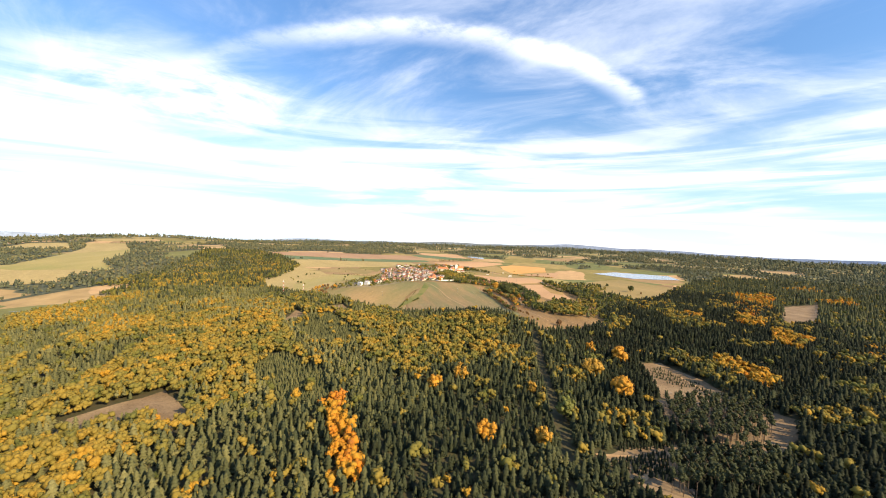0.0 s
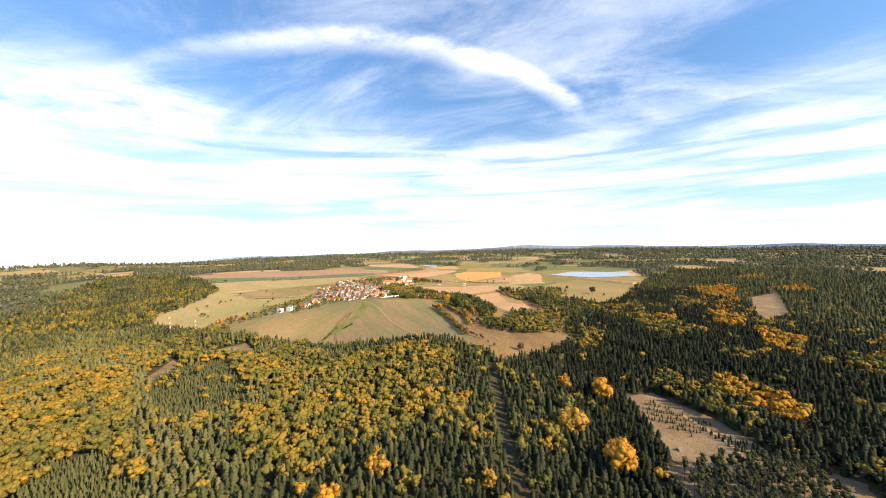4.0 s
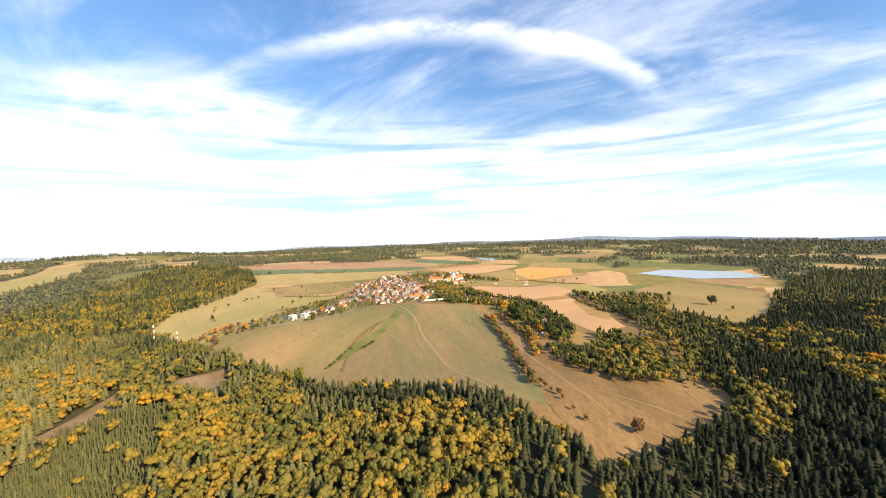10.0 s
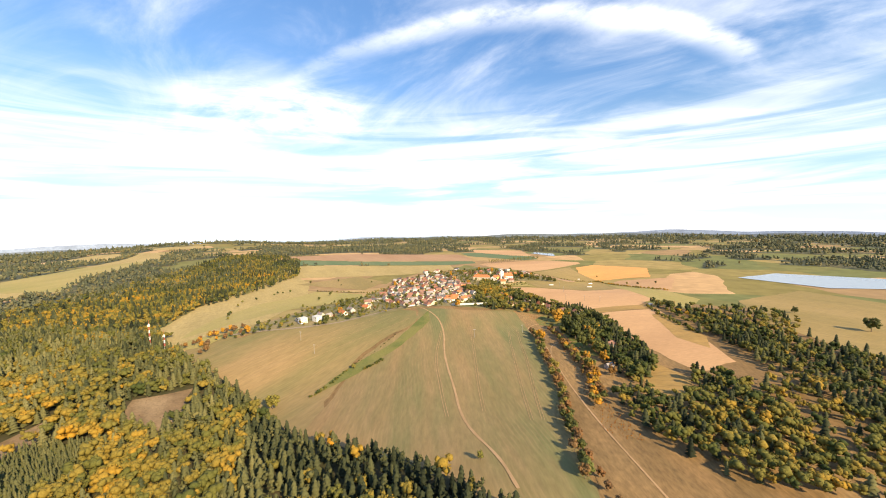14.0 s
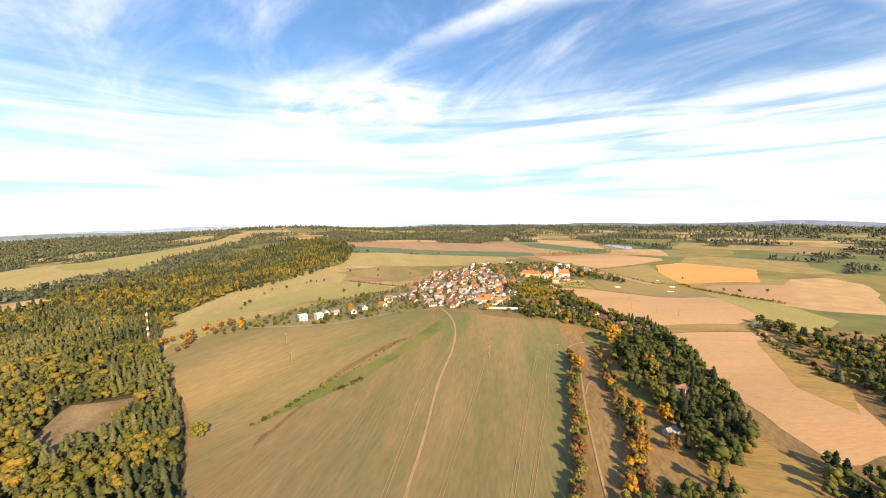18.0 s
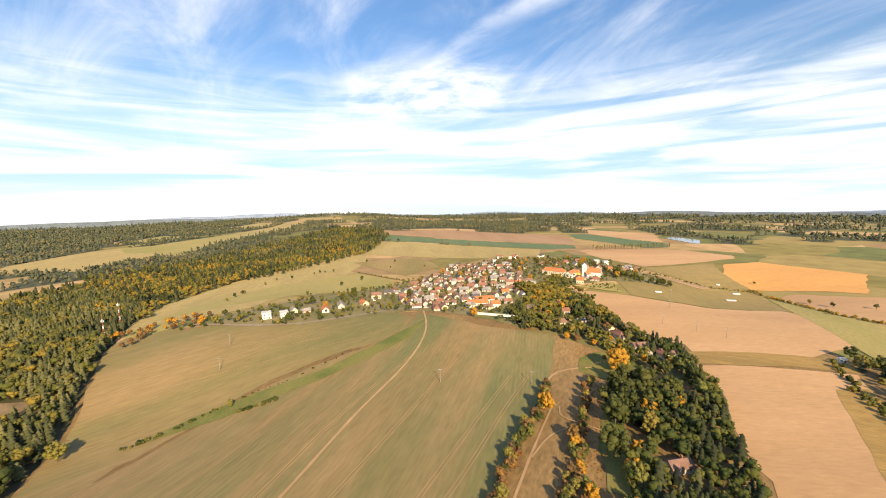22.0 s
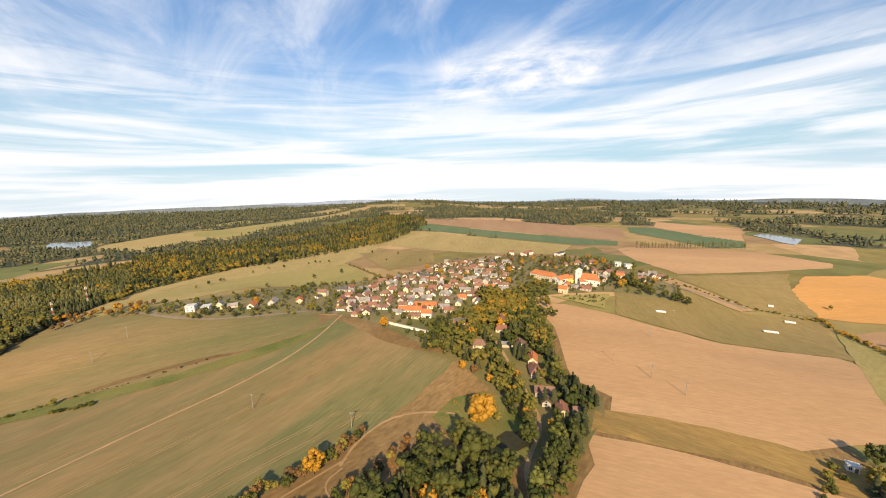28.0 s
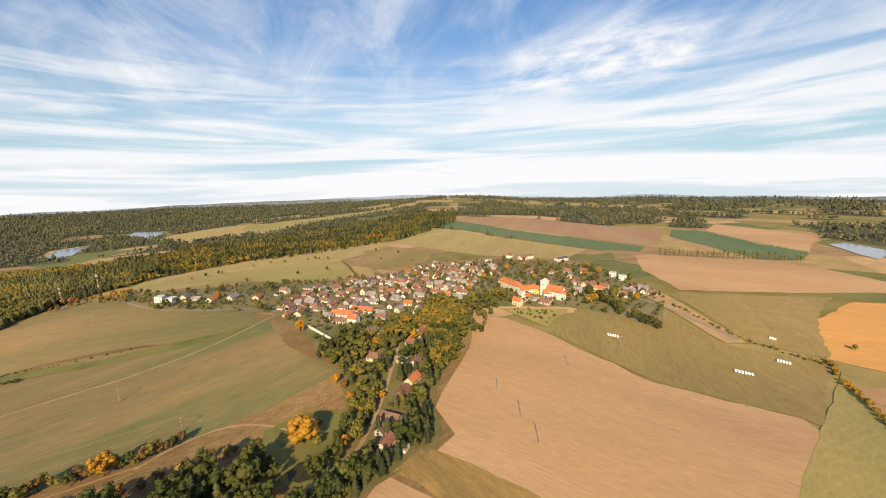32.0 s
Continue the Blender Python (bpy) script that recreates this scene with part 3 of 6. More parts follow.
sheet("clearing", CLEARING, M_CLEAR, label="felled clearing with stumps and tracks", category="clearing", lift=0.3)
sheet("clearing_low", CLEARING_LOW, M_CLEAR, label="felled clearing between spruces", category="clearing", lift=0.3)
sheet("clearing_bottom", CLEARING_BOTTOM, M_CLEAR, label="young plantation clearing", category="clearing", lift=0.3)
sheet("redclear", REDCLEAR, M_CLEAR, label="reddish bare clearing", category="clearing", lift=0.3)
sheet("clear_left", CLEAR_LEFT, M_CLEAR, label="pale bare clearing", category="clearing", lift=0.3)
sheet("clear_w", CLEAR_W, M_CLEAR, label="felled edge of the wood", category="clearing", lift=0.3)
sheet("pond", [(147, 1386), (228, 1482), (398, 1455), (405, 1345), (262, 1300)], M_WATER, label="still water reflecting the sky", category="water", lift=0.6, wiggle=1.0)
sheet("small_pond", [(-425, 1799), (-427, 1847), (-342, 1811), (-314, 1718), (-350, 1740)], M_WATER, label="still water reflecting the sky", category="water", lift=0.6, wiggle=1.0)
sheet("lake", [(-680, 335), (-750, 322), (-700, 340), (-650, 375), (-590, 390)], M_WATER, label="still water reflecting the sky", category="water", lift=0.6, wiggle=1.0)
sheet("lake", [(-892, 215), (-1001, 155), (-1063, 180), (-1016, 203), (-930, 240)], M_WATER, label="still water reflecting the sky", category="water", lift=0.6, wiggle=1.0)
sheet("lake", [(-1224, 190), (-1315, 160), (-1322, 243), (-1239, 290), (-1173, 265)], M_WATER, label="still water reflecting the sky", category="water", lift=0.6, wiggle=1.0)
sheet("garden_pond", [(-95, 893), (-101, 897), (-103, 904), (-99, 910), (-92, 912), (-87, 907), (-86, 900), (-89, 895)], M_POND, label="still water in a garden", category="water", lift=0.6, wiggle=0.8)
sheet("grass_strip", [(-280, 832), (-263, 768), (-251, 718), (-250, 693), (-251, 661), (-250, 632), (-244, 605), (-240, 605), (-238, 629), (-235, 646), (-237, 671), (-237, 703), (-243, 744), (-254, 795)], M_LAWN, 0.35, wiggle=1.0, label="green grass strip along the hedge", category="grass")
sheet("dry_grass", [(-9, 788), (20, 760), (15, 723), (-4, 713), (-15, 745)], M_STUBBLE, 0.3, label="patch of tall dry grass among trees", category="grass")
sheet("garden_grass", [(-262, 900), (-205, 889), (-181, 912), (-143, 918), (-102, 922), (-80, 905), (-58, 905), (-89, 963), (-101, 974), (-135, 973), (-165, 988), (-215, 1016), (-262, 1028), (-300, 1000)], M_MEADOW, 0.2, wiggle=0.8, label="rough grass of the ravine gardens", category="grass")
sheet("lawn", [(-134, 872), (-146, 892), (-143, 914), (-126, 922), (-104, 918), (-84, 914), (-80, 900), (-96, 886), (-114, 876)], M_LAWN, 0.3, label="green lawn round the garden pond", category="grass")
sheet("lawn", [(-99, 869), (-66, 806), (-51, 779), (-59, 774), (-84, 814), (-106, 860)], M_LAWN, 0.3, label="green grass beside the wood", category="grass")
sheet("plantation", [(-327, 434), (-329, 468), (-299, 492), (-216, 427), (-180, 383), (-225, 364), (-288, 391)], M_SAPLING, 0.2, label="grassy plantation of young spruces", category="clearing")
sheet("plantation", [(-261, 308), (-236, 325), (-172, 300), (-133, 257), (-162, 233), (-216, 261)], M_SAPLING, 0.2, label="grassy plantation of young spruces", category="clearing")
sheet("west_pasture", [(-424, 585), (-436, 691), (-559, 846), (-682, 952), (-933, 1063), (-743, 836), (-655, 707), (-547, 609), (-478, 585)], M_PALE, 0.08, label="pasture along the forest edge", category="field")
sheet("field_west_edge", [(-195, 556), (-283, 574), (-399, 579), (-424, 592), (-420, 627), (-337, 651), (-267, 631), (-214, 590)], M_WEST, 0.1, label="field edge below the forest", category="field")
sheet("field_green_low", [(-106, 1282), (-66, 1237), (14, 1167), (57, 1107), (34, 1022), (13, 1039), (-5, 1072)], M_GREEN, 0.22, wiggle=0.8, label="green pasture beside the bare soil", category="field")
sheet("field_olive_east", [(-9, 969), (15, 873), (42, 850), (43, 892), (26, 922), (4, 987)], M_STUBBLE, 0.22, wiggle=0.6, label="olive grass strip beside the bare soil", category="field")
sheet("east_meadow", [(3, 1039), (46, 1064), (135, 1074), (346, 1201), (282, 990), (159, 810), (98, 703), (87, 650), (38, 631), (67, 731), (41, 781), (63, 826), (37, 1005)], M_STRIP, 0.06, label="rough dry meadow along the stream", category="meadow")
sheet("scrub_meadow", [(-16, 782), (23, 774), (41, 744), (26, 696), (-10, 693), (-28, 723)], M_STRIP, 0.12, label="tall dry grass below the wood", category="meadow")
sheet("clearing", [(471, 935), (571, 1012), (435, 767), (370, 717)], M_CLEAR, 0.3, label="pinkish felled slope among the woods", category="clearing")
sheet("field_far_pale", [(-2330, 1290), (-2210, 1400), (-2260, 1500), (-2400, 1480), (-2520, 1380), (-2470, 1290)], M_PALE, 0.5, label="pale stubble on a far slope", category="field")
sheet("field_far_pale", [(-976, 478), (-1114, 326), (-1214, 320), (-1354, 441), (-1382, 500), (-1240, 520), (-1160, 600), (-1092, 640), (-1069, 540)], M_PALE, 0.5, label="pale fields beyond the wooded valley", category="field")
sheet("field_far_green", [(-1160, 600), (-1240, 520), (-1382, 500), (-1382, 568), (-1527, 690), (-1700, 820), (-1760, 1075), (-1640, 1005), (-1487, 893), (-1330, 740), (-1092, 640)], M_GREEN, 0.5, label="green pasture on a far plateau", category="field")
sheet("field_far_pale", [(-1700, 820), (-2020, 1040), (-2290, 1180), (-2143, 1270), (-1929, 1150), (-1760, 1075)], M_PALE, 0.5, label="pale stubble on a far plateau", category="field")
sheet("field_far_green", [(-1519, 552), (-1657, 499), (-1923, 589), (-1712, 663)], M_GREEN, 0.5, label="far green field by a hamlet", category="field")
sheet("field_far_pale", [(-2036, 1000), (-2189, 770), (-2542, 1072), (-2392, 1150)], M_PALE, 0.5, label="pale far fields below the hill", category="field")
sheet("field_far_tan", [(-1495, 491), (-1623, 437), (-1719, 479)], M_TAN, 0.5, label="small bare field in far woods", category="field")


# ---- tracks and roads ----
ribbon("field_track", [(-303, 842), (-270, 824), (-243, 802), (-214, 764), (-188, 719), (-166, 688), (-146, 662), (-133, 644), (-118, 622), (-100, 602), (-74, 582), (-57, 562)], 1.7, M_TRACK, 0.33, "worn dirt track across the field")
for line_of, wide in (([(-223, 772), (-209, 744), (-195, 716), (-175, 684), (-158, 661), (-140, 636), (-122, 612)], 0.4), ([(-158, 822), (-138, 775), (-120, 736), (-97, 685), (-72, 632)], 0.3), ([(-151, 833), (-130, 783), (-109, 740), (-90, 692), (-66, 636)], 0.3), ([(-200, 805), (-176, 760), (-150, 713), (-128, 672), (-104, 630)], 0.3)):
    for side in (-0.9, 0.9):
        ribbon("wheel_rut", [(x + side * 0.85, y + side * 0.5) for x, y in line_of], wide, M_TRACK, 0.31, "pale wheel rut in the sprouting field")
ribbon("village_street", [(-415, 634), (-350, 702), (-339, 772), (-332, 829), (-311, 838)], 4.0, M_ASPHALT, label="village street", category="road", lift=0.4)
ribbon("village_street", [(-311, 838), (-355, 843), (-411, 880), (-459, 966), (-502, 1121), (-457, 1265), (-443, 1413)], 4.0, M_ASPHALT, label="village street", category="road", lift=0.45)
ribbon("village_street", [(-315, 900), (-311, 951), (-333, 1000), (-317, 1044), (-385, 1119), (-307, 1154), (-273, 1237), (-166, 1261)], 4.5, M_ASPHALT, label="village street", category="road", lift=0.5)
ribbon("ravine_road", [(-59, 888), (-76, 897), (-97, 925), (-118, 933), (-141, 941), (-168, 948), (-204, 957), (-256, 969), (-306, 990)], 2.4, M_TRACK, label="narrow road through the ravine", category="road", lift=0.4)
ribbon("meadow_track", [(-115, 816), (-132, 828), (-145, 853), (-135, 884), (-123, 891)], 1.5, M_TRACK, label="dirt track through the dry meadow", category="track", lift=0.35)
ribbon("field_margin", [(-299, 835), (-263, 854), (-224, 873), (-199, 907)], 7.0, M_STRIP, label="worn field margin below the gardens", category="field", lift=0.28)
for off in (0, 18, 36):
    ribbon("tramline", [(-318 + off, 800 - off * 0.3), (-325 + off, 700), (-335 + off, 600)], 0.3, M_TRACK, 0.3, "pale wheel line in the field")
ribbon("field_bank", [(-586, 892), (-463, 920)], 3.0, M_MEADOW, label="grassy bank between fields", category="bank", lift=0.4)
ribbon("field_track", [(-119, 820), (-78, 730), (-28, 638), (19, 561)], 1.2, M_TRACK, 0.34, "dirt track along the hedge")
ribbon("meadow_track", [(-113, 817), (-106, 807), (-92, 811), (-77, 814), (-63, 814)], 1.0, M_TRACK, 0.42, "trodden path across the dry meadow")
ribbon("meadow_track", [(-93, 765), (-99, 788), (-95, 804), (-92, 811)], 1.0, M_TRACK, 0.42, "trodden path across the dry meadow")
ribbon("field_track", [(13, 601), (59, 590), (90, 565)], 1.0, M_TRACK, 0.34, "faint track in the dry field")
ribbon("forest_track", [(79, 251), (113, 306), (137, 336), (171, 400), (155, 453)], 3.0, M_TRACK, 0.5, "pale track through the clearings")
ribbon("forest_track", [(57, 268), (118, 291), (187, 307)], 2.6, M_TRACK, 0.5, "pale track between plantations")


# ---- trees: shapes ----
PHI = (1 + 5 ** 0.5) / 2
ICO_V = np.array([(-1, PHI, 0), (1, PHI, 0), (-1, -PHI, 0), (1, -PHI, 0), (0, -1, PHI), (0, 1, PHI), (0, -1, -PHI), (0, 1, -PHI), (PHI, 0, -1), (PHI, 0, 1), (-PHI, 0, -1), (-PHI, 0, 1)]) / math.hypot(1, PHI)
ICO_F = np.array([(0, 11, 5), (0, 5, 1), (0, 1, 7), (0, 7, 10), (0, 10, 11), (1, 5, 9), (5, 11, 4), (11, 10, 2), (10, 7, 6), (7, 1, 8), (3, 9, 4), (3, 4, 2), (3, 2, 6), (3, 6, 8), (3, 8, 9), (4, 9, 5), (2, 4, 11), (6, 2, 10), (8, 6, 7), (9, 8, 1)])


def leafy_crown(rng, lumps, leaves, wide, tall, base, leaf, size=(0.34, 0.52)):
    """Lumps spread over an uneven egg, with loose leaf sprays standing out of them. Unit: metres."""
    vs, fs, n = [], [], 0
    cen = []
    for i in range(lumps):
        a, u = rng.uniform(0, 2 * np.pi), rng.uniform(-0.8, 1)
        k = rng.uniform(0.45, 0.72) * (1.25 if lumps > 20 else 1.0) if i else 0.0
        c = np.array([np.cos(a) * np.sqrt(1 - u * u) * wide * k, np.sin(a) * np.sqrt(1 - u * u) * wide * k, base + tall * (0.5 + 0.5 * u * k * 1.25)])
        r = rng.uniform(*size) * wide if i else 0.6 * wide
        cen.append((c, r))
        v = ICO_V * r * rng.uniform(0.58, 1.25, (12, 1)) * (1, 1, 0.95) + c
        vs.append(v), fs.append(ICO_F + n)
        n += 12
    for _ in range(leaves):
        c, r = cen[rng.randint(len(cen))]
        d = rng.normal(size=3)
        d /= np.linalg.norm(d)
        if d[2] < -0.3:
            d[2] = -d[2]
        p = c + d * r * rng.uniform(0.85, 1.2)
        t = np.cross(d, rng.normal(size=3))
        t /= np.linalg.norm(t)
        b = np.cross(d, t) * 0.6 + d * rng.uniform(0.1, 0.8)
        s = leaf * rng.uniform(0.6, 1.3)
        vs.append(np.array([p - t * s, p + t * s, p + b * s * 1.5]))
        fs.append(np.array([[0, 1, 2]]) + n)
        n += 3
    return np.concatenate(vs), np.concatenate(fs)


def spruce_crown(rng, high, wide, tiers=6, sides=8):
    vs, fs, n = [], [], 0
    for i in range(tiers):
        f = i / tiers
        top, bot = high * (0.12 + 0.88 * min(1, f + 1.55 / tiers)), high * (0.12 + 0.88 * f)
        r = wide * (1 - f) ** 0.56 * rng.uniform(0.85, 1.1) + 0.25
        a = np.arange(sides) / sides * 2 * np.pi + rng.uniform(0, 6)
        k = np.where(np.arange(sides) % 2, 0.62, 1.0) * rng.uniform(0.8, 1.2, sides)
        ring = np.stack([np.cos(a) * r * k, np.sin(a) * r * k, bot - (k - 0.8) * 0.9 + rng.uniform(-0.3, 0.3, sides)], 1)
        vs.append(np.r_[ring, [[rng.uniform(-0.15, 0.15), rng.uniform(-0.15, 0.15), min(top, high)]]])
        fs.append(np.array([(j, (j + 1) % sides, sides) for j in range(sides)]) + n)
        n += sides + 1
    return np.concatenate(vs), np.concatenate(fs)


def trunk_shape(rng, high, r, limbs=4):
    """A tapered trunk that forks into a few limbs."""
    vs, fs, n = [], [], 0

    def rod(a, b, ra, rb, k=6):
        nonlocal n
        a, b = np.array(a, float), np.array(b, float)
        d = (b - a) / np.linalg.norm(b - a)
        u = np.cross(d, (0.3, 0.9, 0.2))
        u /= np.linalg.norm(u)
        w = np.cross(d, u)
        an = np.arange(k) / k * 2 * np.pi
        ring = np.cos(an)[:, None] * u + np.sin(an)[:, None] * w
        vs.append(np.r_[a + ring * ra, b + ring * rb])
        fs.append(np.array([t for j in range(k) for t in ((n + j, n + (j + 1) % k, n + k + (j + 1) % k), (n + j, n + k + (j + 1) % k, n + k + j))]))
        n += 2 * k

    rod((0, 0, -0.4), (0, 0, high * 0.55), r, r * 0.7)
    for i in range(limbs):
        a = i * 2.4 + rng.uniform(0, 1)
        rod((0, 0, high * rng.uniform(0.38, 0.54)), (np.cos(a) * high * 0.3, np.sin(a) * high * 0.3, high * rng.uniform(0.8, 1.0)), r * 0.5, r * 0.15, 5)
    return np.concatenate(vs), np.concatenate(fs)


def hedge_points(line, step, wide, seed, skip=0.0):
    rng = np.random.RandomState(seed)
    out = []
    for a, b in zip(np.array(line[:-1], float), np.array(line[1:], float)):
        k = max(1, int(np.linalg.norm(b - a) / step))
        out += [a + (b - a) * (i + rng.uniform()) / k + rng.uniform(-wide, wide, 2) for i in range(k) if rng.uniform() > skip]
    return np.array(out)


def wood(name, pts, shapes, mat, tints, scales, label, seed, category="trees"):
    """Trees past counting, joined: shapes set at pts, each turned, scaled and tinted for itself."""
    rng = np.random.RandomState(seed)
    pts = np.asarray(pts, float)
    z = height(pts[:, 0], pts[:, 1])
    which = rng.randint(len(shapes), size=len(pts))
    V, Fc, T, n = [], [], [], 0
    for k, (v, f) in enumerate(shapes):
        idx = np.where(which == k)[0]
        if not len(idx):
            continue
        a = rng.uniform(0, 2 * np.pi, len(idx))
        s = scales[idx]
        c, sn = np.cos(a)[:, None], np.sin(a)[:, None]
        sw = s * rng.uniform(0.85, 1.15, len(idx))
        x = (c * v[:, 0] - sn * v[:, 1]) * sw[:, None] + pts[idx, 0, None]
        y = (sn * v[:, 0] + c * v[:, 1]) * sw[:, None] + pts[idx, 1, None]
        zz = v[:, 2] * s[:, None] + z[idx, None]
        V.append(np.stack([x, y, zz], -1).reshape(-1, 3))
        Fc.append((f[None] + (np.arange(len(idx)) * len(v))[:, None, None] + n).reshape(-1, 3))
        T.append(np.repeat(tints[idx], len(v)))
        n += len(idx) * len(v)
    ob = new(name, np_mesh(name, np.concatenate(V), np.concatenate(Fc), mat, np.clip(np.concatenate(T), 0, 1)))
    return tagged(ob, label, category, kind="stuff")


RNG = np.random.RandomState(11)
SPRUCES = [spruce_crown(RNG, h, w) for h, w in ((15, 3.9), (16.5, 4.3), (13.5, 3.8), (15.5, 3.4))]
ROUND = [leafy_crown(RNG, 3, 22, 3.4, 10.5, 4, 0.9) for _ in range(3)]
PINES = [leafy_crown(RNG, 5, 40, 3.2, 9, 9, 0.8) for _ in range(2)]
LEAFY = [leafy_crown(RNG, 7, 62, w, h, b, 0.62, (0.32, 0.5)) for w, h, b in ((5.2, 11, 3), (5.8, 12, 4), (4.8, 12, 4), (5.6, 10, 3))]
FAR_ROUND = [leafy_crown(RNG, 2, 8, 3.4, 10.5, 4, 1.2) for _ in range(3)]
FAR_LEAFY = [leafy_crown(RNG, 3, 12, 6.0, 11, 2, 1.6) for _ in range(3)]
FAR_SPRUCE = [spruce_crown(RNG, 19, 4.2, 3, 6) for _ in range(3)]


def jittered(poly, step, seed, keep_out=(), margin=0.0):
    rng = np.random.RandomState(seed)
    p = np.array(poly, float)
    gx, gy = np.meshgrid(np.arange(p[:, 0].min(), p[:, 0].max(), step), np.arange(p[:, 1].min(), p[:, 1].max(), step))
    g = np.stack([gx.ravel(), gy.ravel()], 1) + rng.uniform(-0.42, 0.42, (gx.size, 2)) * step
    g = g[inside(poly, g)]
    for o in keep_out:
        g = g[~inside(grown(o, margin), g)]
    return g


def grown(poly, by):
    p = np.array(poly, float)
    c = p.mean(0)
    d = p - c
    return c + d * (1 + by / (np.linalg.norm(d, axis=1)[:, None] + 1e-6))


# ---- woods ----
PLANT_W = [(-327, 434), (-329, 468), (-299, 492), (-216, 427), (-180, 383), (-225, 364), (-288, 391)]
PLANT_W2 = [(-261, 308), (-236, 325), (-172, 300), (-133, 257), (-162, 233), (-216, 261)]
CONIF_W = [(-449, 438), (-521, 494), (-518, 546), (-431, 565), (-401, 540), (-405, 498), (-361, 439)]
CONIF_C = [(-241, 548), (-194, 565), (-105, 556), (-58, 544), (-92, 525), (-173, 525)]
CONIF_MID = [(-441, 502), (-384, 532), (-276, 441), (-151, 301), (-164, 286), (-254, 356)]
Y_MID = [(-196, 381), (-194, 470), (-106, 539), (-32, 504), (-22, 442), (-45, 375), (-78, 352), (-86, 320), (-142, 339)]
Y_LEFT = [(-300, 142), (-353, 226), (-459, 404), (-413, 448), (-232, 341), (-222, 312), (-266, 257), (-284, 223), (-268, 152)]
Y_LOW = [(-288, 450), (-364, 515), (-343, 544), (-267, 577), (-207, 526), (-159, 476), (-225, 429)]
Y_LEFT2 = [(-533, 484), (-478, 565), (-398, 567), (-346, 526), (-321, 467), (-360, 440)]
O_CLUMP = [(-134, 246), (-129, 264), (-86, 216), (-66, 193), (-60, 175), (-72, 170), (-92, 200)]
O_R1 = [(239, 742), (269, 747), (255, 708), (235, 706)]
O_R2 = [(335, 788), (365, 756), (326, 683), (300, 699)]
O_R3 = [(334, 681), (357, 628), (310, 563), (297, 593)]
O_R4 = [(531, 1170), (609, 1212), (480, 999), (402, 945)]
O_R5 = [(202, 512), (230, 498), (236, 443), (213, 425), (197, 467)]
FOREST_ALL = [(-410, -141), (-693, 306), (-713, 528), (-641, 569), (-517, 598), (-398, 576), (-283, 570), (-200, 554), (-118, 564), (-60, 552), (12, 506), (110, 621), (100, 689), (165, 813), (251, 934), (303, 1029), (393, 1031), (432, 790), (396, 343), (300, -80)]
OPEN = [FIELD_WEST, FIELD_MAIN, FIELD_STRIP, CLEARING, CLEARING_LOW, CLEARING_BOTTOM, REDCLEAR, CLEAR_LEFT, CLEAR_W, [(370, 717), (435, 767), (470, 832), (412, 821)]]


